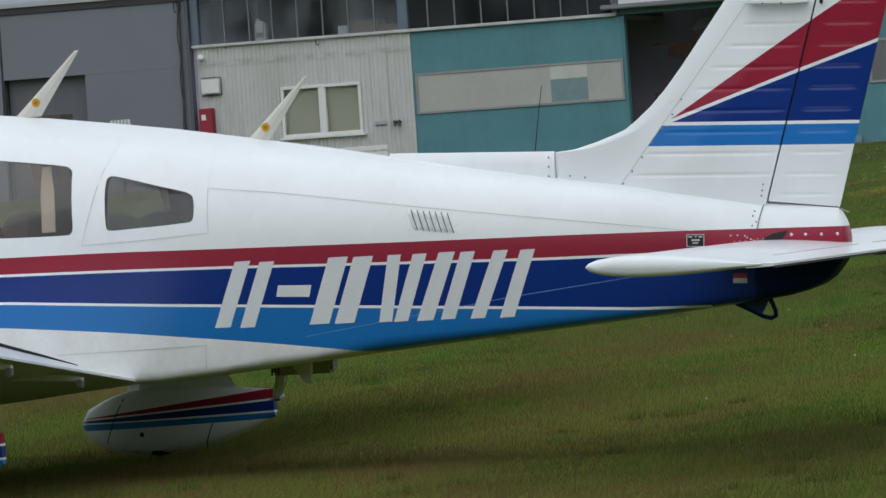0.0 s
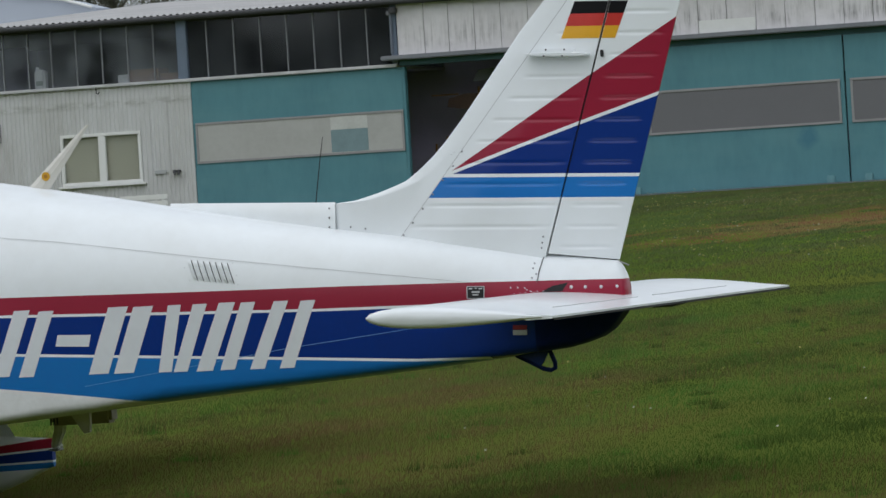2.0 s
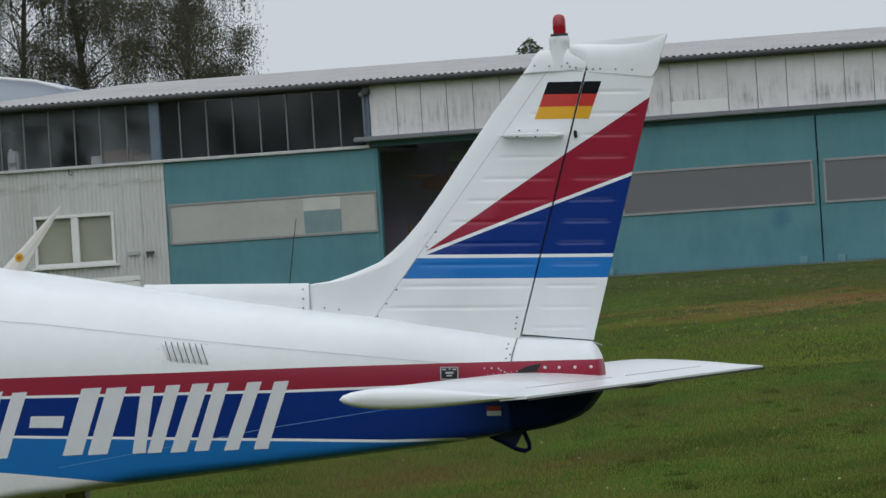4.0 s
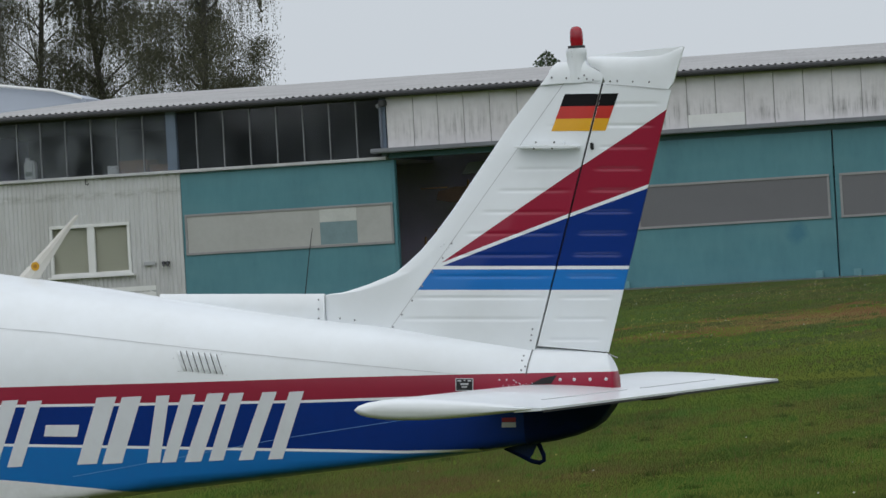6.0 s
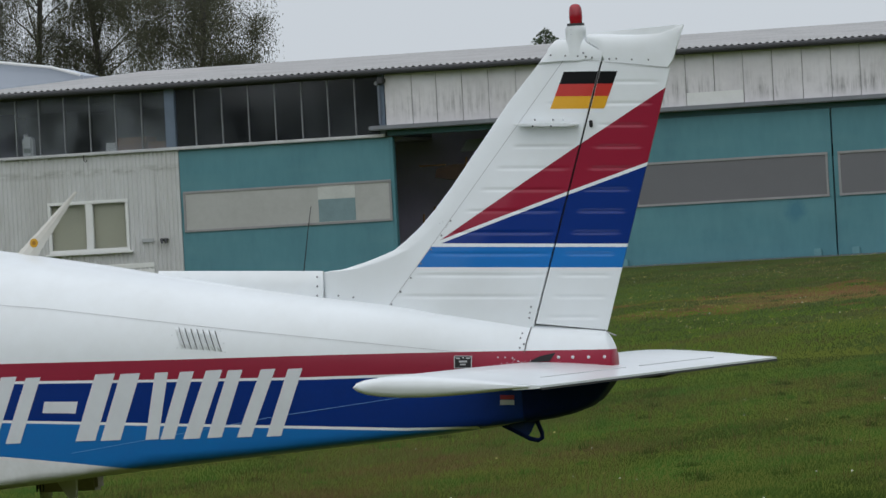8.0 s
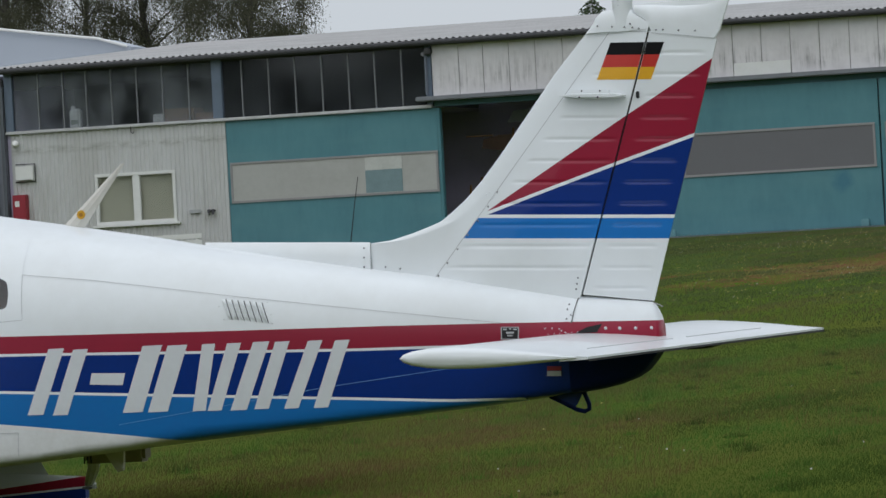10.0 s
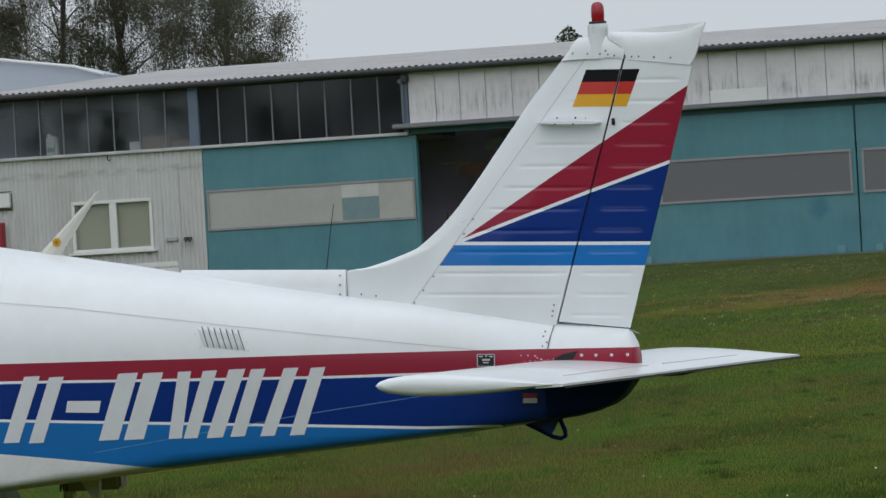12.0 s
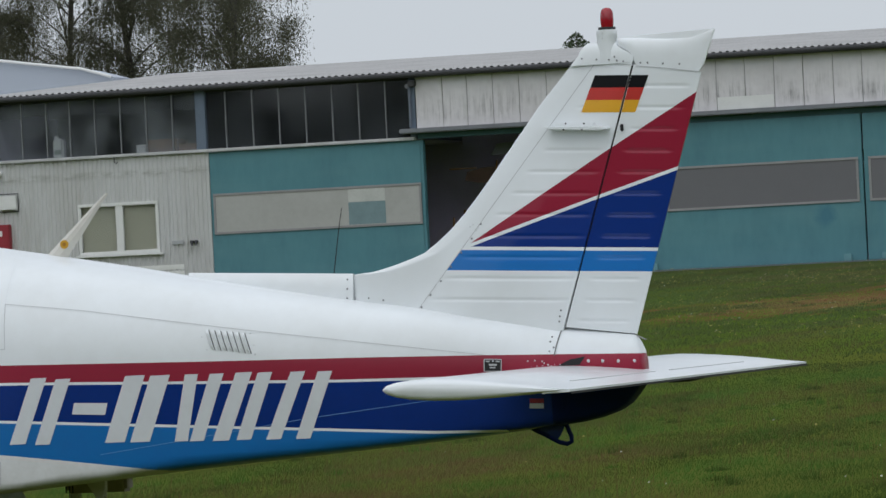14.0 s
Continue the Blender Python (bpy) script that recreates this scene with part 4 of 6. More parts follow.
# louvre vents
for i in range(7):
    f = i / 7
    x, z = -1.812 + 0.180 * f, 1.085 - 0.026 * f
    b = bmesh.new()
    pts = [(x, z), (x + 0.030, z - 0.088)]
    rows = []
    for (px, pz), lift in ((pts[0], 0.0), ((pts[0][0] * 0.8 + pts[1][0] * 0.2, pts[0][1] * 0.8 + pts[1][1] * 0.2), 1.0), ((pts[0][0] * 0.2 + pts[1][0] * 0.8, pts[0][1] * 0.2 + pts[1][1] * 0.8), 1.0), (pts[1], 0.0)):
        rows.append([b.verts.new(skin(px + dx, pz, 0.001 + lift * up)) for dx, up in ((0.0, 0.0), (0.006, 0.006), (0.013, 0.009), (0.015, 0.0))])
    for r0, r1 in zip(rows, rows[1:]):
        for k in range(3):
            b.faces.new((r0[k], r0[k + 1], r1[k + 1], r1[k]))
    part("louvre", b, white_paint, aircraft, smooth=False)
    if i < 7:
        part("louvre_gap", skin_patch(bmesh.new(), [(x + 0.0155, z), (x + 0.0195, z), (x + 0.0455, z - 0.088), (x + 0.0495, z - 0.088)], 0.0015, 1, 3), seam_dark, aircraft)

# placard and small flag mark
pl = part("placard", skin_patch(bmesh.new(), [(-0.625, 0.906), (-0.552, 0.902), (-0.627, 0.853), (-0.554, 0.849)], 0.003, 2, 2), black_rubber, aircraft, "small dark placard")
for x0, x1, z, h in ((-0.618, -0.602, 0.895, 0.003), (-0.592, -0.584, 0.896, 0.003), (-0.576, -0.560, 0.893, 0.003), (-0.606, -0.572, 0.880, 0.004), (-0.602, -0.578, 0.868, 0.003)):
    part("print_bar", skin_patch(bmesh.new(), [(x0, z + h), (x1, z + h - 0.001), (x0, z - h), (x1, z - h - 0.001)], 0.0045, 1, 1), seam_grey, pl)
for c in ([(-0.625, 0.906), (-0.552, 0.902), (-0.625, 0.903), (-0.552, 0.899)], [(-0.627, 0.856), (-0.554, 0.852), (-0.627, 0.853), (-0.554, 0.849)], [(-0.627, 0.904), (-0.623, 0.904), (-0.628, 0.854), (-0.624, 0.854)], [(-0.555, 0.901), (-0.551, 0.901), (-0.557, 0.851), (-0.553, 0.851)]):
    part("placard_edge", skin_patch(bmesh.new(), c, 0.0045, 1, 1), seam_grey, pl)

# screws
screw_bm = bmesh.new()
bmesh.ops.create_uvsphere(screw_bm, u_segments=8, v_segments=4, radius=0.0044)
screw_mesh = mesh_of("screw", screw_bm, screw_metal, True)


screw_bm = bmesh.new()
bmesh.ops.create_uvsphere(screw_bm, u_segments=8, v_segments=4, radius=0.0075)
bright_screw = mesh_of("screw", screw_bm, letter_paint, True)
screw_bm = bmesh.new()
bmesh.ops.create_uvsphere(screw_bm, u_segments=6, v_segments=4, radius=0.0035)
small_screw = mesh_of("screw", screw_bm, letter_paint, True)


screw_bm = bmesh.new()
bmesh.ops.create_uvsphere(screw_bm, u_segments=6, v_segments=4, radius=0.004)
small_dark = mesh_of("screw", screw_bm, black_rubber, True)


screw_bm = bmesh.new()
bmesh.ops.create_uvsphere(screw_bm, u_segments=6, v_segments=4, radius=0.0022)
tiny_screw = mesh_of("screw", screw_bm, letter_paint, True)


def screw(p, parent, me=screw_mesh):
    ob = new("screw", me)
    ob.location, ob.parent = p, parent


for x, z in ((-0.188, 0.877), (-0.128, 0.874), (-0.062, 0.871), (0.005, 0.869)):
    screw(skin(x, z), aircraft, bright_screw)
for x, z in ((-0.443, 0.889), (-0.413, 0.888), (-0.383, 0.884), (-0.374, 0.876), (-0.359, 0.869), (-0.345, 0.862)):
    screw(skin(x, z), aircraft, small_screw)
for x, z in ((-0.345, 0.985), (-0.350, 0.965), (-0.352, 0.925), (-0.335, 0.940)):
    screw(skin(x, z), aircraft)
for x, z in ((-1.822, 1.055), (-1.80, 1.0), (-1.618, 1.062), (-1.600, 1.01), (-1.595, 0.972)):
    screw(skin(x, z), aircraft, small_screw)
label = part("warning_label", skin_patch(bmesh.new(), [(-0.441, 0.730), (-0.382, 0.727), (-0.442, 0.712), (-0.383, 0.709)], 0.003, 1, 1), sign_red, aircraft, "small red and white label")
part("label_field", skin_patch(bmesh.new(), [(-0.442, 0.710), (-0.383, 0.707), (-0.444, 0.689), (-0.384, 0.686)], 0.003, 1, 1), seam_grey, label)

for x, z in ((-0.084, 0.9945), (-0.047, 0.9903), (-0.015, 0.9887)):
    screw((x, -0.016, z), aircraft, small_screw)

# ---- fin and rudder ----
FRONT = [(1.02, -1.24), (1.290, -1.238), (1.296, -1.15), (1.322, -1.047), (1.347, -0.969), (1.366, -0.917), (1.402, -0.865), (1.456, -0.798), (1.525, -0.729), (1.621, -0.646), (1.965, -0.374), (2.20, -0.157)]
HINGE = line((1.021, -0.296), (2.105, 0.050))
TRAIL = line((0.978, 0.004), (2.062, 0.338))


def fin_half(x, z):
    """Half thickness of fin and rudder at x, z."""
    f, h, t = lerp(z, FRONT), HINGE[0] + HINGE[1] * z, TRAIL[0] + TRAIL[1] * z
    T = lerp(z, [(1.0, 0.058), (2.2, 0.036)])
    if x <= h:
        # the main surface behind its straight leading edge, and the thin fillet that sweeps down ahead of it
        d = max(0.0, x + 0.646 - 0.79 * (z - 1.621))
        main = min(1.0, d / 0.33) ** 0.55
        fillet = 0.36 * min(1.0, max(0.0, x - f) / 0.07) ** 0.5
        return T * (main ** 4 + fillet ** 4) ** 0.25 * (1 - 0.12 * max(0.0, d - 0.33))
    base = T * 0.93
    return 0.004 + (base - 0.004) * max(0.0, (t - x) / (t - h))


BEAD_SLOPE = -0.053
BEADS = []
for k in range(11):
    z = 1.142 + 0.0905 * k
    h, t = HINGE[0] + HINGE[1] * z, TRAIL[0] + TRAIL[1] * z
    if k < 10:
        BEADS.append((z, (z - L_SKIN[0]) / L_SKIN[1] + 0.05, h - 0.03))
    BEADS.append((z, h + 0.045, t - 0.045))
BEADS.append((1.055, HINGE[0] + HINGE[1] * 1.05 + 0.04, TRAIL[0] + TRAIL[1] * 1.05 - 0.05))


def pressed(x, z):
    """How deep the stiffening beads are pressed into the fin's skin at x, z."""
    level = z - BEAD_SLOPE * (x + 0.4)
    deep = 0.0
    for zc, x0, x1 in BEADS:
        d = abs(level - zc)
        if d < 0.012 and x0 < x < x1:
            ends = min(1.0, (x - x0) / 0.03, (x1 - x) / 0.03)
            deep = max(deep, 0.0030 * ends * (0.5 + 0.5 * math.cos(math.pi * d / 0.012)))
    return deep


def beaded_panel(z_of, front, back, rows, cols, power):
    """Rings round the fin or the rudder; the spacing follows the beads closely."""
    rs_ = []
    for j in range(rows + 1):
        pts = []
        for i in range(cols + 1):
            z = z_of(j / rows, i / cols)
            a_, c_ = front(z), back(z)
            x = a_ + (c_ - a_) * (i / cols) ** power
            pts.append((x, max(0.0015, fin_half(x, z) - pressed(x, z)), z))
        rs_.append([(x, -y, z) for x, y, z in pts] + list(reversed(pts)))
    return rs_


rs = beaded_panel(lambda u, v: 1.0 + 1.122 * u - 0.02 * v * (1 - u), lambda z: lerp(z, FRONT) + 0.001, lambda z: HINGE[0] + HINGE[1] * z - 0.004, 300, 40, 1.6)
fin = part("fin", loft(bmesh.new(), rs), fin_paint, aircraft, "swept white tail fin with red and blue bands", smooth=True)
rs = beaded_panel(lambda u, v: 1.023 + 1.092 * u - (0.043 + 0.007 * u) * v, lambda z: HINGE[0] + HINGE[1] * z + 0.004, lambda z: TRAIL[0] + TRAIL[1] * z, 300, 24, 1.0)
rudder = part("rudder", loft(bmesh.new(), rs), fin_paint, aircraft, "rudder with red and blue bands", smooth=True)
part("rudder_gap", prism(bmesh.new(), [(-0.300, 1.008), (-0.300, 1.026), (-0.004, 0.984), (-0.004, 0.968)], -0.006, 0.006), black_rubber, aircraft)
part("hinge_gap", prism(bmesh.new(), [(HINGE[0] + HINGE[1] * 1.02 - 0.005, 1.02), (HINGE[0] + HINGE[1] * 1.02 + 0.005, 1.02), (HINGE[0] + HINGE[1] * 2.11 + 0.005, 2.11), (HINGE[0] + HINGE[1] * 2.11 - 0.005, 2.11)], -0.0345, 0.0345), black_rubber, aircraft)


def fin_line(points, width, mat, parent, off=0.0012):
    for side in (-1,):
        b = bmesh.new()
        prev = None
        for i, (x, z) in enumerate(points):
            a, c = points[max(i - 1, 0)], points[min(i + 1, len(points) - 1)]
            d = Vector((c[0] - a[0], c[1] - a[1])).normalized() * width / 2
            cur = [b.verts.new((x - d.y, -fin_half(x - d.y, z + d.x) - off, z + d.x)), b.verts.new((x + d.y, -fin_half(x + d.y, z - d.x) - off, z - d.x))]
            if prev:
                b.faces.new((prev[0], cur[0], cur[1], prev[1]))
            prev = cur
        part("skin_seam", b, mat, parent)


fin_line([(-0.944 + 0.835 * i / 12, 1.131 + 1.004 * i / 12) for i in range(13)], 0.0028, seam_grey, fin)
fin_line([(-1.238, 1.292), (-1.240, 1.25), (-1.238, 1.178)], 0.004, seam_grey, fin)
for x, z in ((-1.171, 1.185), (-1.105, 1.174), (-0.932, 1.136), (-0.889, 1.187), (-0.840, 1.244), (-0.792, 1.302), (-0.743, 1.360), (-0.694, 1.417), (-0.651, 1.477), (-0.318, 1.048), (-0.314, 1.070), (-0.308, 1.095)):
    screw((x, -fin_half(x, z) - 0.001, z), fin)
for x, z in ((-0.664, 1.463), (-0.686, 1.476), (-0.70, 1.468), (-0.672, 1.452)):
    screw((x, -fin_half(x, z) - 0.001, z), fin, small_screw)

# dorsal strake ahead of the fin
rs = []
for i in range(9):
    f = i / 8
    x = -1.99 + 0.75 * f
    zt, zb = 1.333 - 0.039 * f, lerp(x, TOP) - 0.06
    zt = max(zt, lerp(x, TOP) - 0.004)
    half = 0.011 + 0.009 * f
    rs.append([(x, -half * 1.3, zb), (x, -half, zb + (zt - zb) * 0.6), (x, -half * 0.5, zt - 0.006), (x, 0, zt), (x, half * 0.5, zt - 0.006), (x, half, zb + (zt - zb) * 0.6), (x, half * 1.3, zb)])
strake = part("dorsal_strake", loft(bmesh.new(), rs), white_paint, aircraft, smooth=True)
for x, z in ((-1.262, 1.27), (-1.264, 1.23), (-1.266, 1.19)):
    screw((x, -0.0235, z), strake)

# fin cap with beacon, rudder tip
def fin_slab(outline, n, name, parent, label):
    """A closed piece with the fin's own thickness and the given outline (front, back) per height."""
    rs_ = []
    for z, a_, c_, grow in outline:
        xs_ = [a_ + (c_ - a_) * (0.5 - 0.5 * math.cos(math.pi * i / n)) for i in range(n + 1)]
        half_ = [max(0.002, 0.037 * grow * math.sin(math.pi * min(0.5, 0.06 + 0.9 * i / n)) ** 0.6) for i in range(n + 1)]
        rs_.append([(x, -h, z) for x, h in zip(xs_, half_)] + [(x, h, z) for x, h in zip(reversed(xs_), reversed(half_))])
    return part(name, loft(bmesh.new(), rs_), white_paint, parent, label, smooth=True)


cap = fin_slab([(2.122, -0.228, 0.052, 1.0), (2.135, -0.216, 0.056, 1.0), (2.148, -0.205, 0.058, 0.98), (2.165, -0.190, 0.034, 0.94), (2.182, -0.183, 0.004, 0.86), (2.196, -0.170, -0.016, 0.72), (2.208, -0.158, -0.020, 0.50), (2.214, -0.148, -0.022, 0.2)], 14, "fin_cap", aircraft, "white plastic fin cap")
rs = []
for z, r in ((2.120, 0.062), (2.150, 0.052), (2.175, 0.046), (2.200, 0.043), (2.236, 0.0415), (2.238, 0.0435), (2.262, 0.0435), (2.2665, 0.040)):
    rs.append([(-0.064 + r * math.cos(2 * math.pi * k / 24), min(r, 0.040) * math.sin(2 * math.pi * k / 24), z) for k in range(24)])
part("beacon_mount", loft(bmesh.new(), rs), white_paint, cap, "white flared beacon mount", smooth=True)
rs, crest = [], []
for f in range(17):
    x = -0.010 + 0.415 * f / 16
    low = lerp(x, [(-0.010, 2.200), (0.060, 2.152), (0.068, 2.104), (0.340, 2.064), (0.405, 2.240)])
    top = lerp(x, [(-0.010, 2.229), (0.01, 2.232), (0.405, 2.244)])
    lip = lerp(x, [(-0.010, 2.2285), (0.06, 2.224), (0.20, 2.212), (0.30, 2.212), (0.405, 2.2415)])
    h = lerp(x, [(-0.010, 0.020), (0.05, 0.0345), (0.20, 0.020), (0.34, 0.0065), (0.405, 0.004)])
    half_ = [(h * w, low + (lip - low) * u) for u, w in ((0.0, 1.0), (0.25, 1.01), (0.5, 1.0), (0.7, 0.93), (0.86, 0.74), (0.96, 0.46), (1.0, 0.22))]
    rs.append([(x, -y, z) for y, z in half_] + [(x, y, z) for y, z in reversed(half_)])
    crest.append([(x, -0.002, lip - 0.006), (x, 0.001, top), (x, 0.005, top), (x, 0.006, lip - 0.006)])
tip_ob = part("rudder_tip", loft(bmesh.new(), rs), white_paint, aircraft, "white plastic rudder tip", smooth=True)
part("tip_crest", loft(bmesh.new(), crest), white_paint, tip_ob, "thin upturned edge")
for u in range(2):
    screw((-0.072, -0.041, 2.253 - 0.022 * u), cap, small_screw)
fin_line([(-0.192, 2.138), (-0.1, 2.128), (0.045, 2.112)], 0.003, seam_grey, fin, 0.004)
fin_line([(0.066, 2.106), (0.2, 2.088), (0.334, 2.066)], 0.003, seam_grey, rudder, 0.004)
for x, z in ((-0.168, 2.150), (-0.104, 2.143), (-0.050, 2.138), (-0.015, 2.134), (0.012, 2.128), (-0.025, 2.150)):
    screw((x, -0.0375, z), cap)
for x, z in ((0.085, 2.118), (0.115, 2.117), (0.18, 2.110), (0.25, 2.104)):
    screw((x, -0.040 + 0.098 * x, z), tip_ob)
b = bmesh.new()
tube(b, [(-0.062, 0, 2.268), (-0.062, 0, 2.278)], 0.037, 20)
mount = part("beacon", b, dark_metal, aircraft, "red rotating beacon on a dark ring")
dome = [(0.0, 0.026), (0.025, 0.0285), (0.055, 0.0275), (0.070, 0.0245), (0.079, 0.018), (0.083, 0.008), (0.0835, 0.001)]
b = tube(bmesh.new(), [(-0.060, 0, 2.277 + h) for h, r in dome], [r for h, r in dome], 20)
part("lens", b, beacon_red, mount, "red plastic lens", smooth=True)

# flag on the fin and rudder
ZT, ZB = 2.077, 1.924
for i, mat in enumerate((flag_black, flag_red, flag_gold)):
    for x_a, x_b, host in ((-0.117, None, fin), (None, 0.117, rudder)):
        b = bmesh.new()
        rows = []
        for j in range(4):
            f = (i + j / 3) / 3
            slope = -0.053
            z0 = ZT + (ZB - ZT) * f
            xl, xr = -0.117 - 0.066 * f, 0.117 - 0.065 * f
            h = HINGE[0] + HINGE[1] * (z0 - 0.005)
            p, q = (xl, h - 0.005) if x_a is not None else (h + 0.004, xr)
            row = []
            for k in range(5):
                x = p + (q - p) * k / 4
                z = z0 + slope * (x - xl)
                row.append(b.verts.new((x, -fin_half(x, z) - 0.0012, z)))
            rows.append(row)
        for r0, r1 in zip(rows, rows[1:]):
            for k in range(4):
                b.faces.new((r0[k], r0[k + 1], r1[k + 1], r1[k]))
        part("flag_stripe", b, mat, host, ("black", "red", "gold")[i] + " flag stripe")

# antenna rail on the fin
b = bmesh.new()
vs = {}
for i, (x, half_) in enumerate(((-0.332, 0.004), (-0.294, 0.010), (-0.195, 0.012), (-0.094, 0.012), (-0.058, 0.005))):
    z = 1.858 - 0.06 * (x + 0.2)
    vs[i] = [b.verts.new((x, y, z + dz)) for y, dz in ((-0.10, half_ * 0.5), (-0.03, half_), (-0.03, -half_), (-0.10, -half_ * 0.5))]
    if i:
        for k in range(4):
            b.faces.new((vs[i - 1][k], vs[i - 1][(k + 1) % 4], vs[i][(k + 1) % 4], vs[i][k]))
b.faces.new(vs[0])
b.faces.new(vs[4])
rail = part("nav_antenna", b, white_paint, aircraft, "flat white antenna blade on the fin")
part("bracket", prism(bmesh.new(), [(-0.292, 1.868), (-0.290, 1.887), (-0.125, 1.878), (-0.125, 1.858)], -0.062, -0.030), white_paint, rail)
for x in (-0.245, -0.165):
    screw((x, -0.064, 1.878 - 0.06 * (x + 0.2)), rail, small_dark)
    screw((x, -0.101, 1.851 - 0.06 * (x + 0.2)), rail, small_dark)
part("guide", boxed(-0.013, -0.001, -0.05, -0.03, 1.835, 1.865, bevel=0.003), black_rubber, aircraft)

# ---- stabilator ----
def airfoil(le, te, z_le, z_te, thick, n=12):
    up, low = [], []
    for i in range(n + 1):
        u = 0.5 - 0.5 * math.cos(math.pi * i / n)
        t = 5 * thick * (0.2969 * math.sqrt(u) - 0.126 * u - 0.3516 * u * u + 0.2843 * u ** 3 - 0.1015 * u ** 4) + 0.0015
        x, z = le + (te - le) * u, z_le + (z_te - z_le) * u
        up.append((x, z + t * (te - le)))
        low.append((x, z - t * (te - le)))
    return up + low[::-1]


rs = []
for y, s, cut_ in ((-1.968, 0.45, 0.02), (-1.958, 0.80, 0.008), (-1.93, 0.96, 0.002), (-1.88, 1, 0), (-1.4, 1, 0), (-0.7, 1, 0), (0, 1, 0), (0.7, 1, 0), (1.4, 1, 0), (1.88, 1, 0), (1.93, 0.96, 0.002), (1.958, 0.80, 0.008), (1.968, 0.45, 0.02)):
    rs.append([(x, y, z) for x, z in airfoil(-0.500 + cut_, 0.228 - cut_, 0.826, 0.799, 0.115 * s)])
stab = part("stabilator", loft(bmesh.new(), rs), white_paint, aircraft, "white all-moving tailplane", smooth=True)
tab = part("trim_tab", prism(bmesh.new(), [(0.150, 0.812), (0.262, 0.799), (0.262, 0.789), (0.150, 0.786)], -1.955, 1.955), white_paint, stab)
part("tab_horn", prism(bmesh.new(), [(0.10, 0.785), (0.255, 0.782), (0.20, 0.768), (0.12, 0.768)], 0.06, 0.16), dark_metal, tab, "dark trim tab horn")
# black strip paints the shade line below the trailing edge
part("edge_shade", boxed(0.2625, 0.2655, -1.95, 1.95, 0.782, 0.7905), black_rubber, tab, "black strip for the shade under the trailing edge")
for k in range(6):
    screw((-0.42 + 0.026 * k, -0.16 - 0.004 * (k % 3), 0.864 + 0.0009 * k), stab, tiny_screw)
for y0, y1 in ((-1.40, -0.12), (0.12, 1.40)):
    part("skin_seam", boxed(0.101, 0.108, y0, y1, 0.8165, 0.8222), seam_grey, stab)
part("tailplane_slot", skin_patch(bmesh.new(), [(-0.266, 0.886), (-0.200, 0.897), (-0.318, 0.862), (-0.225, 0.862)], 0.003, 2, 2), black_rubber, aircraft)

# tail tie-down ring
b = tube(bmesh.new(), [(-0.475, 0, 0.600), (-0.41, 0, 0.566), (-0.358, 0, 0.537), (-0.325, 0, 0.529), (-0.305, 0, 0.538), (-0.305, 0, 0.560), (-0.325, 0, 0.612)], 0.010, 8)
part("tail_skid", b, shaded_navy, aircraft, "blue painted tail tie-down ring", smooth=True)
part("skid_web", prism(bmesh.new(), [(-0.480, 0.604), (-0.405, 0.564), (-0.368, 0.548), (-0.352, 0.566), (-0.326, 0.615)], -0.006, 0.006), navy_paint, aircraft)
part("tail_wire", tube(bmesh.new(), [(0.0, -0.005, 0.975), (0.045, -0.01, 0.955)], 0.003, 5), screw_metal, aircraft)

# ---- antennas ----
def blade(x0, x1, x2, x3, zb, zt):
    rs_ = []
    for f in (0, 0.25, 0.5, 0.75, 0.97, 1.0):
        a, c = x0 + (x2 - x0) * f, x1 + (x3 - x1) * f
        z = zb + (zt - zb) * f
        h = 0.014 * (1 - 0.6 * f) * (0.5 if f == 1.0 else 1)
        rs_.append([(a, 0, z), (a + (c - a) * 0.3, -h, z), (a + (c - a) * 0.65, -h, z), (c, 0, z), (a + (c - a) * 0.65, h, z), (a + (c - a) * 0.3, h, z)])
    ob = part("blade_antenna", loft(bmesh.new(), rs_), cream_plastic, aircraft, "cream blade antenna with a round yellow sticker", smooth=False)
    cx, cz = x0 + 0.22 * (x1 - x0) + (x2 - x0) * 0.27, zb + (zt - zb) * 0.22
    b_ = bmesh.new()
    bmesh.ops.create_circle(b_, cap_ends=True, segments=20, radius=0.0195, matrix=Matrix.Translation((cx, -0.0145, cz)) @ Matrix.Rotation(math.pi / 2, 4, "X"))
    st = part("sticker", b_, sticker_yellow, ob, "round yellow sticker")
    b_ = bmesh.new()
    bmesh.ops.create_circle(b_, cap_ends=True, segments=16, radius=0.009, matrix=Matrix.Translation((cx, -0.0158, cz)) @ Matrix.Rotation(math.pi / 2, 4, "X"))
    part("emblem", b_, surface("emblem_brown", (0.35, 0.15, 0.01), 0.5), st)


blade(-3.755, -3.628, -3.445, -3.425, 1.605, 1.885)
blade(-2.662, -2.550, -2.362, -2.345, 1.425, 1.697)
part("whip_antenna", tube(bmesh.new(), [(-1.331, 0, 1.28), (-1.30, 0, 1.47), (-1.28, 0, 1.577)], [0.0025, 0.002, 0.0015], 6), black_rubber, aircraft, "thin black whip antenna")

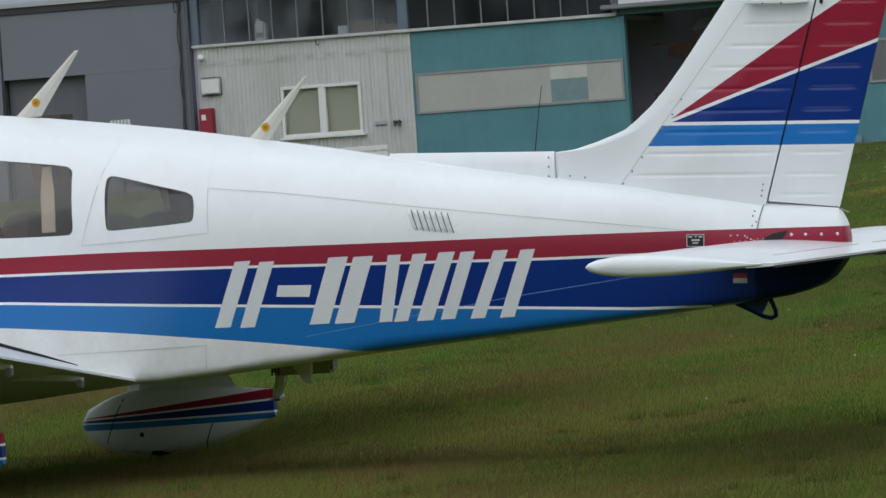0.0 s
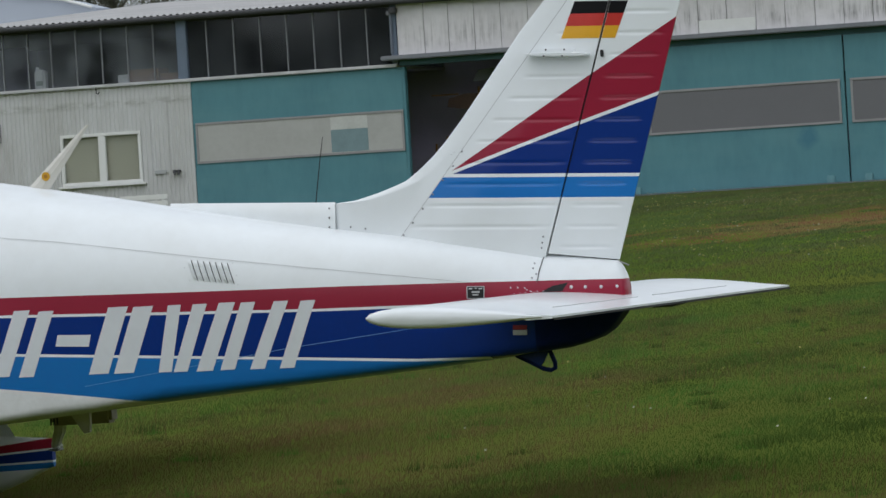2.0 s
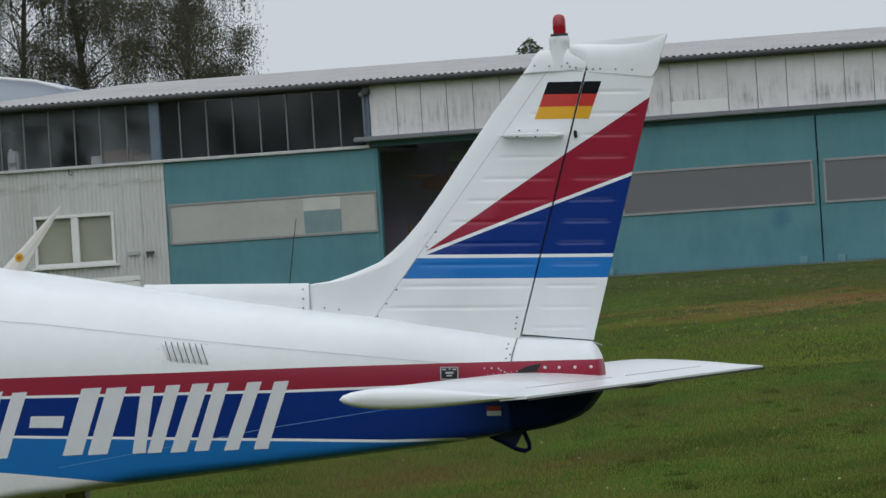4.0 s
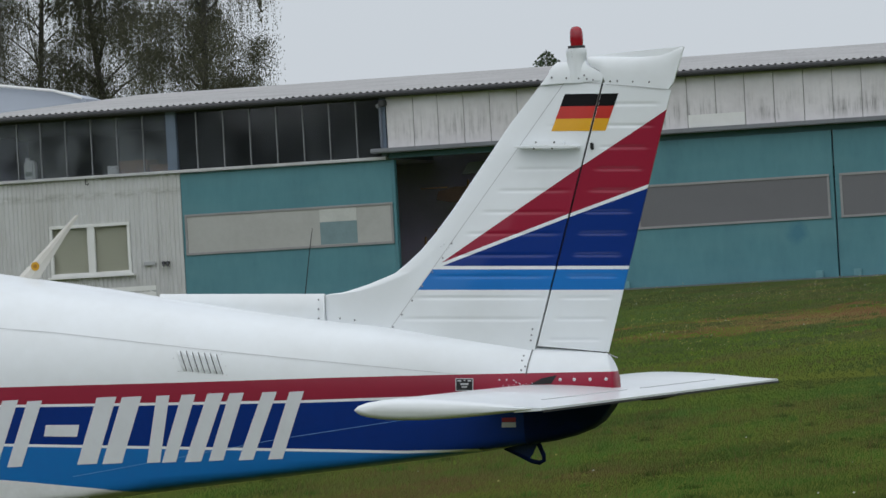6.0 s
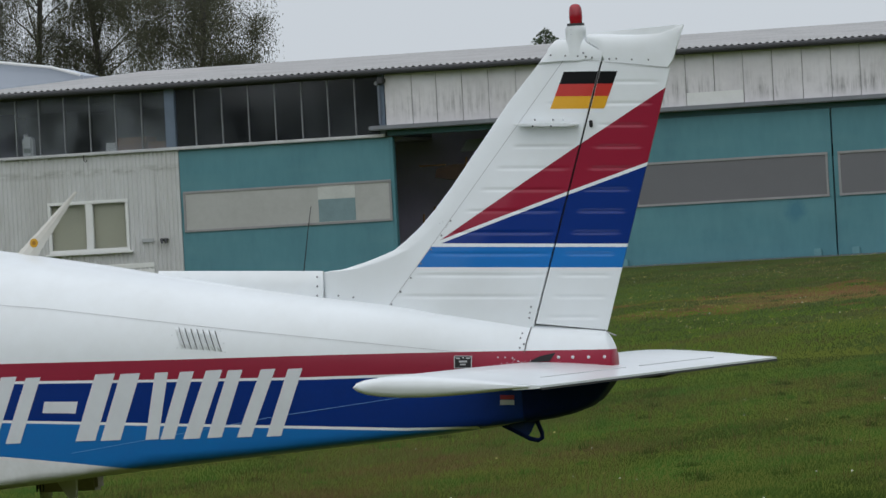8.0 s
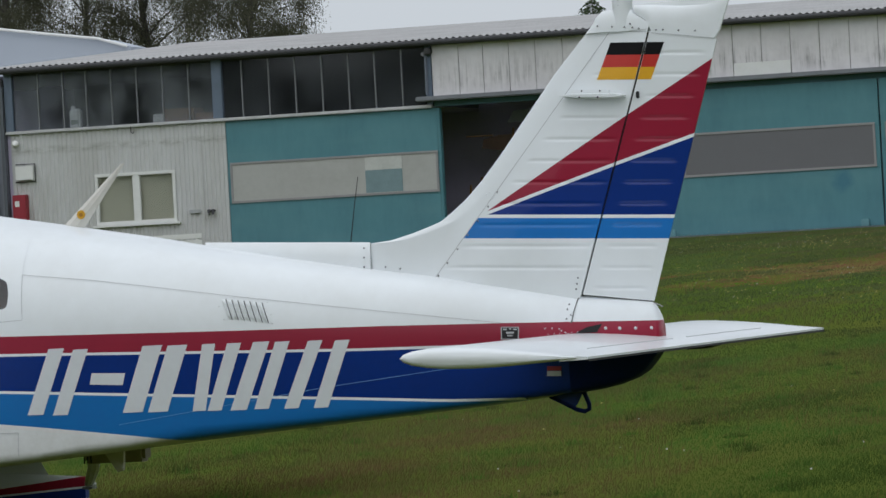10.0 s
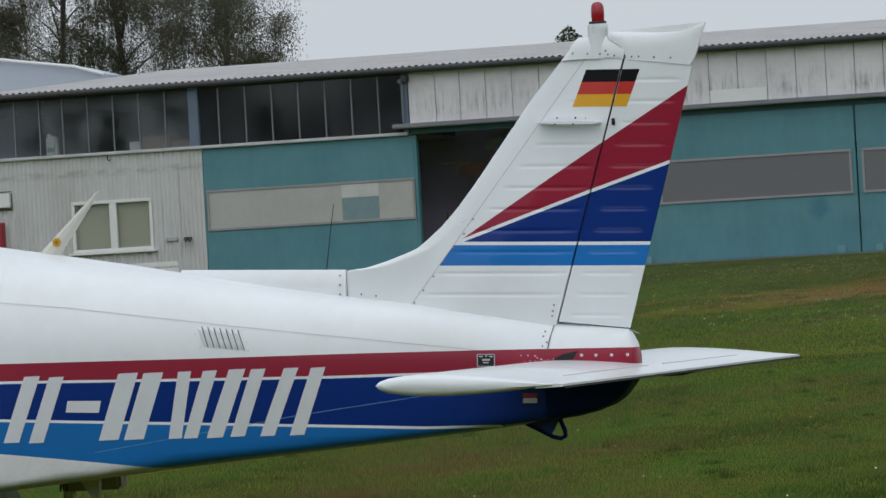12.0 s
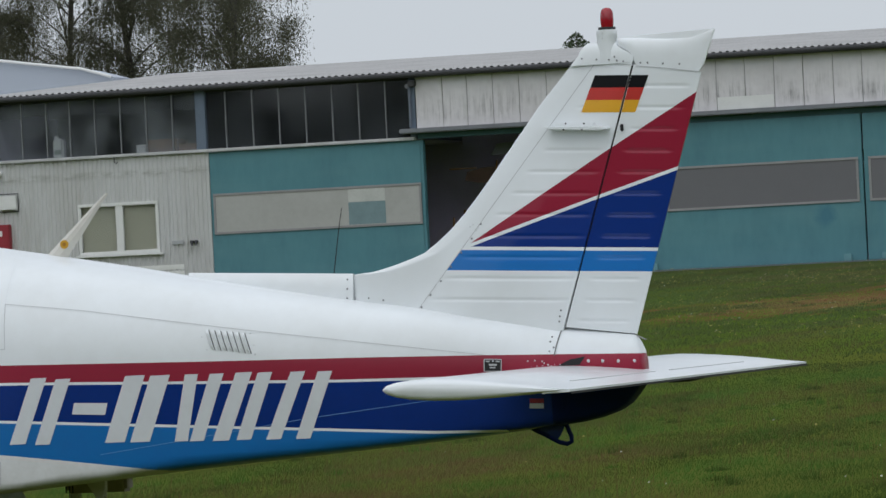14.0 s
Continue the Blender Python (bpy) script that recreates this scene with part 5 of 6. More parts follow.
# ---- wings ----
for side in (-1, 1):
    rs = []
    for d, le, te, t in ((0.42, -4.72, -3.04, 0.15), (0.60, -4.68, -3.04, 0.15), (1.9, -4.62, -3.04, 0.15), (3.2, -4.58, -3.04, 0.145), (5.2, -4.30, -3.16, 0.13), (5.30, -4.2, -3.25, 0.06)):
        z = 0.441 + 0.129 * (d - 0.6)
        rs.append([(x, side * d, zz + lerp(d, [(0.6, 0.012), (1.6, 0.060)]) * min(1.0, (te - x) / 0.14)) for x, zz in airfoil(le, te, z + 0.055, z, t, 24)])
    wing = part("wing", loft(bmesh.new(), rs), white_paint, aircraft, "white low wing with dihedral", smooth=True)
    b = bmesh.new()
    prev = None
    for d in (0.80, 1.2, 1.7, 2.3, 2.9):
        z = 0.441 + 0.129 * (d - 0.6)
        cur = [b.verts.new((x, side * d, z + dz)) for x, dz in ((-3.20, 0.045), (-3.20, lerp(d, [(0.8, 0.061), (1.58, 0.099)])), (-3.175, lerp(d, [(0.8, 0.053), (1.58, 0.092)])), (-3.175, 0.045))]
        if prev:
            for k in range(4):
                b.faces.new((prev[k], prev[(k + 1) % 4], cur[(k + 1) % 4], cur[k]))
        else:
            b.faces.new(cur)
        prev = cur
    b.faces.new(prev)
    part("flap_gap", b, black_rubber, wing, "dark gap in front of the flap")
    for d, long in ((1.02, 0.30), (1.72, 0.36)):
        z = 0.441 + 0.129 * (d - 0.6)
        arm = part("flap_bracket", prism(bmesh.new(), [(-3.20 - long, z + 0.012), (-3.20 - long, z - 0.012), (-3.10, z - 0.036), (-3.06, z - 0.036), (-3.06, z - 0.022), (-3.12, z - 0.006)], side * d - 0.010, side * d + 0.010), belly_paint, wing)
        part("hinge_lug", boxed(-3.088, -3.060, side * d - 0.016, side * d + 0.016, z - 0.066, z - 0.030, bevel=0.004), screw_metal, arm)

# ---- landing gear in wheel fairings ----
SPAT_B = [(-4.207, 0.148), (-4.159, 0.082), (-4.061, 0.020), (-3.95, 0.003), (-3.814, -0.002), (-3.567, 0.012), (-3.36, 0.085), (-3.241, 0.140), (-3.212, 0.150)]
SPAT_T = [(-4.207, 0.156), (-4.164, 0.225), (-4.06, 0.275), (-3.983, 0.300), (-3.8, 0.325), (-3.5, 0.305), (-3.35, 0.291), (-3.212, 0.281)]
SPAT_W = [(-4.207, 0.005), (-4.164, 0.06), (-4.06, 0.10), (-3.9, 0.125), (-3.7, 0.125), (-3.4, 0.075), (-3.212, 0.022)]
for side in (-1, 1):
    gear = empty("main_gear", "white wheel fairing with red and blue stripes", "")
    gear.parent = aircraft
    rs = []
    for x in (-4.205, -4.19, -4.16, -4.11, -4.05, -3.97, -3.88, -3.78, -3.66, -3.55, -3.44, -3.34, -3.25, -3.213):
        t, b_, h = lerp(x, SPAT_T), lerp(x, SPAT_B), lerp(x, SPAT_W)
        ring = []
        for k in range(20):
            a = 2 * math.pi * k / 20
            c, s = math.cos(a), math.sin(a)
            ring.append((x, side * 1.525 + h * math.copysign(abs(c) ** 0.7, c), (t + b_) / 2 + (t - b_) / 2 * math.copysign(abs(s) ** 0.8, s)))
        rs.append(ring)
    spat = part("wheel_fairing", loft(bmesh.new(), rs), spat_paint, gear, smooth=True)
    rs = []
    for z, a, c, h in ((0.27, -3.97, -3.39, 0.05), (0.36, -3.955, -3.44, 0.045), (0.62, -3.95, -3.50, 0.045)):
        rs.append([(a, side * 1.525, z), (a + 0.08, side * 1.525 - h, z), (a + 0.25, side * 1.525 - h, z), (c, side * 1.525, z), (a + 0.25, side * 1.525 + h, z), (a + 0.08, side * 1.525 + h, z)])
    part("leg_fairing", loft(bmesh.new(), rs), white_paint, gear)
    part("wheel", tube(bmesh.new(), [(-3.80, side * 1.525 - 0.075, 0.085), (-3.80, side * 1.525 - 0.05, 0.085), (-3.80, side * 1.525 + 0.05, 0.085), (-3.80, side * 1.525 + 0.075, 0.085)], [0.07, 0.092, 0.092, 0.07], 28), black_rubber, gear, "black tyre")
    for xa, za, xb, zb_ in ((-3.945, 0.275, -4.07, 0.014), (-3.50, 0.135, -3.555, 0.02)):
        b = bmesh.new()
        for k in range(6):
            f = k / 5
            x, z = xa + (xb - xa) * f, za + (zb_ - za) * f
            y = -lerp(x, SPAT_W)
            t, b2 = lerp(x, SPAT_T), lerp(x, SPAT_B)
            q = abs((z - (t + b2) / 2) / ((t - b2) / 2))
            y *= max(0.0, 1 - min(1, q) ** 2.5) ** 0.35
            ab = (b.verts.new((x - 0.003, side * 1.525 + y - 0.002, z)), b.verts.new((x + 0.003, side * 1.525 + y - 0.002, z)))
            if k:
                b.faces.new((last_ab[0], ab[0], ab[1], last_ab[1]))
            last_ab = ab
        part("fairing_joint", b, black_rubber, spat)
    b = bmesh.new()
    bmesh.ops.create_circle(b, cap_ends=True, segments=10, radius=0.012, matrix=Matrix.Translation((-3.85, side * 1.525 - 0.1265, 0.10)) @ Matrix.Rotation(math.pi / 2, 4, "X"))
    part("access_hole", b, black_rubber, spat)

# nose gear, spinner, propeller
nose = empty("nose_gear", "", "")
nose.parent = aircraft
part("wheel", tube(bmesh.new(), [(-5.85, -0.07, 0.08), (-5.85, -0.045, 0.08), (-5.85, 0.045, 0.08), (-5.85, 0.07, 0.08)], [0.08, 0.095, 0.095, 0.08], 24), black_rubber, nose)
part("strut", tube(bmesh.new(), [(-5.85, 0, 0.1), (-5.80, 0, 0.55)], 0.035), white_paint, nose)
part("spinner", tube(bmesh.new(), [(-6.73, 0, 0.95), (-6.85, 0, 0.95), (-6.97, 0, 0.95), (-7.03, 0, 0.95)], [0.16, 0.145, 0.09, 0.01], 20), white_paint, aircraft, smooth=True)
part("propeller", tube(bmesh.new(), [(-6.83, -0.35, 0.2), (-6.83, -0.12, 0.7), (-6.83, 0.12, 1.2), (-6.83, 0.35, 1.7)], [0.02, 0.045, 0.045, 0.02], 8), dark_metal, aircraft)

# step, belly antenna and drain under the fuselage
step = part("boarding_step", tube(bmesh.new(), [(-2.700, 0.35, 0.44), (-2.708, 0.35, 0.36), (-2.735, 0.36, 0.30), (-2.730, 0.37, 0.285)], [0.035, 0.028, 0.022, 0.028], 8), belly_paint, aircraft, "grey boarding step")
part("tread", boxed(-2.762, -2.712, 0.33, 0.40, 0.272, 0.284, bevel=0.004), screw_metal, step)
# brown tone paints in the shade below the fuselage
part("step_fairing", boxed(-2.73, -2.445, 0.30, 0.40, 0.385, 0.46, bevel=0.015), surface("shaded_fairing", (0.40, 0.35, 0.28), 0.6, amount=0.6, scale=6), aircraft)
part("belly_antenna", prism(bmesh.new(), [(-2.515, 0.45), (-2.452, 0.357), (-2.425, 0.362), (-2.420, 0.45)], -0.012, 0.012), cream_plastic, aircraft, "cream belly antenna")
for x in (-2.60, -2.585, -2.57):
    part("drain_pipe", tube(bmesh.new(), [(x, -0.02, 0.44), (x, -0.02, 0.40)], 0.004, 6), black_rubber, aircraft)

# seats seen through the cabin windows
for x, y, tall, fabric in ((-3.22, -0.25, 1.150, seat_fabric), (-3.22, 0.25, 1.150, seat_fabric), (-3.89, -0.27, 1.19, tan_fabric), (-3.89, 0.27, 1.19, tan_fabric)):
    seat = part("seat", boxed(x - 0.45, x, y - 0.21, y + 0.21, 0.56, 0.72, bevel=0.04), fabric, aircraft, "fabric cabin seat with rounded back")
    rs = []
    for dx, k in ((-0.03, 0.90), (0.0, 1.0), (0.06, 1.0), (0.10, 0.88)):
        ring = []
        for i in range(24):
            a = 2 * math.pi * i / 24
            c, s = math.cos(a), math.sin(a)
            ring.append((x + dx, y + 0.19 * k * math.copysign(abs(c) ** 0.6, c), 0.9 + (tall - 0.9) * k * math.copysign(abs(s) ** 0.7, s)))
        rs.append(ring)
    part("backrest", loft(bmesh.new(), rs), fabric, seat, smooth=True)
# stand-in for the far pillar, added near the glass so it looks lit
b = bmesh.new()
rows = [[b.verts.new((-3.44 + 0.012 * f + side * (0.020 + 0.012 * min(1.0, 3 * f)), -0.40 - 0.05 * f + d, 1.375 - 0.285 * f)) for side in (-1, 1)] for d in (0.0, 0.008) for f in (0.0, 0.15, 0.35, 0.6, 0.85, 1.0)]
for r in (0, 6):
    for k in range(r, r + 5):
        b.faces.new((rows[k][0], rows[k][1], rows[k + 1][1], rows[k + 1][0]))
for k in range(5):
    for e in (0, 1):
        b.faces.new((rows[k][e], rows[k + 1][e], rows[k + 7][e], rows[k + 6][e]))
part("pillar_strip", b, beige_trim, aircraft, "wide beige strip in place of the far window pillar")
# trim on the cabin's far wall between the windows
brown_trim = surface("brown_trim", (0.26, 0.19, 0.15), 0.8, amount=0.5, scale=8)
for x0, x1, mat, label in ((-3.83, -3.70, brown_trim, "brown cabin trim panel"), (-3.235, -3.09, brown_trim, "brown cabin trim panel")):
    b = bmesh.new()
    rows = [[b.verts.new((x, section(x, z) - 0.04 - d, z)) for x in (x0, x1)] for d in (0.0, 0.012) for z in (0.98, 1.10, 1.22, 1.34, lerp(x0, TOP) - 0.16)]
    for r in (0, 5):
        for k in range(r, r + 4):
            b.faces.new((rows[k][0], rows[k][1], rows[k + 1][1], rows[k + 1][0]))
    for k in range(4):
        for e in (0, 1):
            b.faces.new((rows[k][e], rows[k + 1][e], rows[k + 6][e], rows[k + 5][e]))
    part("cabin_trim", b, mat, aircraft, label)
# ---- trees ----
bark = surface("bark", (0.045, 0.040, 0.035), 0.9, dirt=(0.16, 0.15, 0.14), amount=0.5, scale=4, bump=0.5)


def leaf_material(name, a, b):
    m, n, l, p = material(name)
    g = n.new("ShaderNodeNewGeometry")
    info = n.new("ShaderNodeObjectInfo")
    shade = mix_colour(m.node_tree, g.outputs["Random Per Island"], a, b)
    deep = mix_colour(m.node_tree, math_node(m.node_tree, "MULTIPLY", info.outputs["Random"], 0.6), shade, tuple(c * 0.6 for c in a))
    l.new(deep, p.inputs["Base Color"])
    p.inputs["Roughness"].default_value = 0.6
    p.inputs["Specular IOR Level"].default_value = 0.1
    thin, both = n.new("ShaderNodeBsdfTranslucent"), n.new("ShaderNodeMixShader")
    both.inputs[0].default_value = 0.45
    l.new(deep, thin.inputs[0])
    l.new(p.outputs[0], both.inputs[1])
    l.new(thin.outputs[0], both.inputs[2])
    l.new(both.outputs[0], n["Material Output"].inputs[0])
    return m


spruce_green = leaf_material("spruce_needle", (0.070, 0.105, 0.052), (0.170, 0.215, 0.120))
leaf_green = leaf_material("birch_leaf", (0.080, 0.086, 0.054), (0.165, 0.162, 0.110))


def quads_mesh(name, quads, mat):
    """A mesh of loose quads from an array (n, 4, 3)."""
    q = np.asarray(quads, dtype=np.float32)
    n, k = q.shape[:2]
    me = bpy.data.meshes.new(name)
    me.vertices.add(n * k)
    me.vertices.foreach_set("co", q.ravel())
    me.loops.add(n * k)
    me.loops.foreach_set("vertex_index", np.arange(n * k, dtype=np.int32))
    me.polygons.add(n)
    me.polygons.foreach_set("loop_start", np.arange(0, n * k, k, dtype=np.int32))
    me.update()
    me.materials.append(mat)
    return me


def leaf_quads(rng, c, lo, hi, slim=0.5):
    """Small pointed leaves, hanging more down than out, at the points c."""
    n = len(c)
    size = rng.uniform(lo, hi, (n, 1))
    u = rng.normal(0, 1, (n, 3))
    u[:, 2] -= 2.6
    u /= np.linalg.norm(u, axis=1, keepdims=True)
    v = np.cross(u, rng.normal(0, 1, (n, 3)))
    v /= np.linalg.norm(v, axis=1, keepdims=True)
    return np.stack([c - u * size, c + v * size * slim, c + u * size * 1.2, c - v * size * slim], 1)


def birch(x, y, z, height, spread, seed, full, trunk_r=0.16):
    """A birch: arching limbs that carry clumps of foliage, from which strands of leaves hang."""
    rng = np.random.default_rng(seed)
    tree = empty("birch_tree", "tall birch with drooping dark green branches", "tree", "trees behind the hangar")
    bm = bmesh.new()
    lean = rng.normal(0, 0.3, 2)
    pts = [(x + lean[0] * t * 2 + 0.12 * math.sin(5 * t + seed), y + lean[1] * t * 2, z + height * t) for t in np.linspace(0, 1, 13)]
    tube(bm, pts, [trunk_r * (1 - 0.92 * t) for t in np.linspace(0, 1, 13)], 8)
    leaves = []
    for i in range(52):
        t = 0.20 + 0.78 * (i / 52) ** 1.15 + rng.normal(0, 0.012)
        base = Vector((x + lean[0] * t * 2, y + lean[1] * t * 2, z + height * t))
        a = i * 2.4 + rng.normal(0, 0.4)
        reach = spread * (1.12 - 0.9 * t) * rng.uniform(0.6, 1.15)
        d = Vector((math.cos(a), math.sin(a), 0))
        rise = reach * rng.uniform(0.30, 0.85)
        limb = [base + d * reach * u + Vector((0, 0, rise * (1.9 * u - 1.35 * u ** 2.6))) + Vector(rng.normal(0, 0.05, 3)) * u for u in (0.0, 0.25, 0.5, 0.75, 1.0)]
        fine = [limb[0].lerp(limb[1], 0.5) + Vector((0, 0, 0.05 * rise))]
        thick = 0.042 * (1.25 - t)
        tube(bm, [limb[0], fine[0], *limb[1:]], [thick, thick * 0.85, thick * 0.7, thick * 0.5, thick * 0.3, 0.005], 5)
        for s in (0.30, 0.45, 0.60, 0.74, 0.88, 1.0):
            if rng.random() < 0.30:
                continue
            k = min(int(s * 4), 3)
            c = limb[k].lerp(limb[k + 1], s * 4 - k) + Vector(rng.normal(0, 0.22, 3))
            tube(bm, [limb[k].lerp(limb[k + 1], s * 4 - k), c], [0.014, 0.006], 3, False)
            seen = 5.8 < c.z < 11.6
            n = int((full * 1.75 if seen else full * 0.16) * rng.uniform(0.5, 1.4))
            wide = rng.uniform(0.26, 0.62)
            # a dense head with hanging strands below it
            n2 = int(n * 0.36)
            head = np.array(c) + np.clip(rng.normal(0, 0.62, (n2, 3)), -1.25, 1.25) * (wide, wide, wide * 0.55)
            m = max(4, n // 26)
            root = np.array(c) + np.clip(rng.normal(0, 0.7, (m, 3)), -1.3, 1.3) * (wide, wide, wide * 0.4)
            drop = rng.uniform(0.4, 1.9, m) * (0.6 + 0.7 * s)
            sway = rng.normal(0, 0.10, (m, 2))
            j = rng.integers(0, m, n - n2)
            q = rng.random(n - n2)
            hang = root[j] + np.stack([sway[j, 0] * q, sway[j, 1] * q, -drop[j] * q], 1) + rng.normal(0, 0.018, (len(j), 3))
            leaves.append(leaf_quads(rng, head, 0.014, 0.032, 0.45) if seen else leaf_quads(rng, head, 0.06, 0.12))
            leaves.append(leaf_quads(rng, hang, 0.015, 0.034, 0.36) if seen else leaf_quads(rng, hang, 0.06, 0.12))
    part("trunk", bm, bark, tree, "dark trunk with pale patches", smooth=True)
    crown = new("crown", quads_mesh("crown", np.concatenate(leaves), leaf_green))
    crown.parent = tree
    return tree


for x, y, h, sp, sd, lv in ((-53.2, 116, 17, 4.4, 3, 1150), (-49.2, 113, 18, 3.2, 5, 800), (-45.4, 115, 16.5, 3.1, 8, 560), (-42.0, 112, 14.8, 3.3, 11, 760), (-55.6, 118.5, 17, 4.2, 14, 640), (-51.4, 123, 16, 3.6, 17, 420)):
    birch(x, y, 1.4, h, sp, sd, lv)


def spruce(x, y, z, height, seed, needles):
    rng = np.random.default_rng(seed)
    tree = empty("spruce_tree", "small dense green spruce behind the hangar roof", "tree", "trees behind the hangar")
    part("trunk", tube(bmesh.new(), [(x, y, z), (x, y, z + height)], [0.12, 0.01], 8), bark, tree, smooth=True)
    t = rng.random(needles) ** 0.6
    tier = 0.6 + 0.4 * ((t * 16) % 1.0)
    r = (0.14 + 6.6 * t) * tier * rng.random(needles) ** 0.5
    a = rng.integers(0, 13, needles) * 0.4833 + np.floor(t * 16) * 1.7 + rng.normal(0, 0.16, needles)
    c = np.stack([x + r * np.cos(a), y + r * np.sin(a), z + height * (1 - 0.8 * t) - 0.25 * r + rng.normal(0, 0.03, needles)], 1)
    u = np.stack([np.cos(a), np.sin(a), 0.1 + rng.normal(0, 0.5, needles)], 1) * 0.05
    v = rng.normal(0, 0.016, (needles, 3))
    ob = new("crown", quads_mesh("crown", np.stack([c - u, c + v, c + u, c - v], 1), spruce_green))
    ob.parent = tree


spruce(-34.2, 120, 1.4, 7.15, 21, 34000)

# ---- grass ----
def grass_material():
    """Blades coloured by the clump they stand in: dark or fresh green, or dry."""
    m, n, l, p = material("grass_blade")
    nt = m.node_tree
    g = n.new("ShaderNodeNewGeometry")
    tone, dry, bare, seed = (n.new("ShaderNodeAttribute") for _ in range(4))
    tone.attribute_name, dry.attribute_name, bare.attribute_name, seed.attribute_name = "tone", "dry", "bare", "seed"
    own = math_node(nt, "MULTIPLY", math_node(nt, "SUBTRACT", g.outputs["Random Per Island"], 0.5), 0.12)
    f = span(nt, math_node(nt, "ADD", tone.outputs["Fac"], own), 0.12, 0.88)
    c = mix_colour(nt, span(nt, f, 0.0, 0.5), (0.058, 0.092, 0.021), (0.091, 0.150, 0.031))
    c = mix_colour(nt, span(nt, f, 0.5, 1.0), c, (0.098, 0.208, 0.038))
    straw = mix_colour(nt, g.outputs["Random Per Island"], (0.158, 0.112, 0.046), (0.215, 0.150, 0.070))
    c = mix_colour(nt, span(nt, math_node(nt, "ADD", dry.outputs["Fac"], own), 0.22, 0.85), c, straw)
    # blend towards a paler grey-green, rising with y up to y = 38
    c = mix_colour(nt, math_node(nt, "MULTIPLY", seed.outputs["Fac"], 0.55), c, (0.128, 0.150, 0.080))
    c = mix_colour(nt, math_node(nt, "MULTIPLY", bare.outputs["Fac"], 0.95), c, (0.30, 0.132, 0.090))
    l.new(c, p.inputs["Base Color"])
    up, tip = n.new("ShaderNodeVectorMath"), n.new("ShaderNodeVectorMath")
    tip.operation = "SCALE"
    tip.inputs["Scale"].default_value = 0.15
    up.inputs[1].default_value = (0, 0, 1)
    l.new(g.outputs["Normal"], tip.inputs[0])
    l.new(tip.outputs[0], up.inputs[0])
    l.new(up.outputs[0], p.inputs["Normal"])
    p.inputs["Roughness"].default_value = 0.65
    p.inputs["Specular IOR Level"].default_value = 0.0
    # thin blades let about half of the light through
    thin, both = n.new("ShaderNodeBsdfTranslucent"), n.new("ShaderNodeMixShader")
    l.new(c, thin.inputs[0])
    l.new(p.outputs[0], both.inputs[1])
    l.new(thin.outputs[0], both.inputs[2])
    l.new(both.outputs[0], n["Material Output"].inputs[0])
    return m


grass_mat = grass_material()
rng = np.random.default_rng(4)
field = np.random.default_rng(9).random((512, 512))


def uneven(x, y, *octaves, shift=0):
    """A smooth uneven field from 0 to 1 over the meadow, from cells of the given widths and depths."""
    out, total = np.zeros_like(x), 0.0
    for k, (wide, deep, weight) in enumerate(octaves):
        u, v = (x + 90) / wide + shift * 37.7 + k * 11.3, (y + 30) / deep + shift * 19.1 + k * 5.9
        i, j = np.floor(u).astype(int), np.floor(v).astype(int)
        a, b = u - i, v - j
        a, b = a * a * (3 - 2 * a), b * b * (3 - 2 * b)
        p, q, r, t = field[i % 512, j % 512], field[(i + 1) % 512, j % 512], field[i % 512, (j + 1) % 512], field[(i + 1) % 512, (j + 1) % 512]
        out += weight * ((p * (1 - a) + q * a) * (1 - b) + (r * (1 - a) + t * a) * b)
        total += weight
    return np.clip((out / total - 0.5) * 1.7 + 0.5, 0, 1)


def turf(x, y):
    """Height in parts, freshness, dryness and bareness of the turf at each place."""
    tall = uneven(x, y, (0.9, 2.0, 0.5), (0.32, 0.5, 0.5))
    tone = uneven(x, y, (1.3, 5.0, 0.5), (0.42, 1.6, 0.35), (0.16, 0.5, 0.15), shift=1)
    dry = uneven(x, y, (1.7, 7.0, 0.45), (0.5, 2.2, 0.35), (0.14, 0.6, 0.2), shift=2)
    # trodden, drier turf round the parking place
    dry = np.clip(dry - 0.22 + 0.22 * np.clip((14.0 - y) / 16.0, 0, 1) + 0.20 * np.clip((-0.5 - x) / 3.0, 0, 1) * np.clip((16.0 - y) / 10.0, 0, 1), 0, 1)
    edge = np.hypot((x + 9.6) / 3.6, (y - 47.0) / 8.0) + 1.5 * uneven(x, y, (0.9, 2.4, 0.6), (0.3, 1.0, 0.4), shift=3)
    bare = np.clip((1.75 - edge) / 0.7, 0, 1)
    return tall, tone, dry, bare


def scatter(n, y0, y1, power):
    y = y0 + (y1 - y0) * rng.random(n) ** power
    a, b = 5.7 - 0.50 * (y + 20.7) - 1.0, 5.7 - 0.15 * (y + 20.7) + 1.2
    x = a + (b - a) * rng.random(n)
    z = -0.015 + 1.455 * np.clip((y - 2.0) / 77.0, 0, 1)
    return x, y, z


def blade_mesh(x, y, z, h, w, lean, tone, dry, bare):
    """Three-cornered blades with the colour of their clump in attributes."""
    n = len(x)
    a = rng.uniform(-0.9, 0.9, n)
    dx, dy = np.cos(a) * w, np.sin(a) * w
    q = np.zeros((n, 3, 3))
    q[:, 0] = np.stack([x - dx, y - dy, z - 0.01], 1)
    q[:, 1] = np.stack([x + dx, y + dy, z - 0.01], 1)
    q[:, 2] = np.stack([x + lean[0] * h, y + lean[1] * h, z + h], 1)
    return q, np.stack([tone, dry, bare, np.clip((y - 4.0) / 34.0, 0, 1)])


def lean_away(n, much):
    """Blades bent away from the camera, so that it sees their lit upper sides."""
    return np.stack([rng.normal(0, 0.7 * much, n), much * (0.35 + np.abs(rng.normal(0, 1.1, n)))])


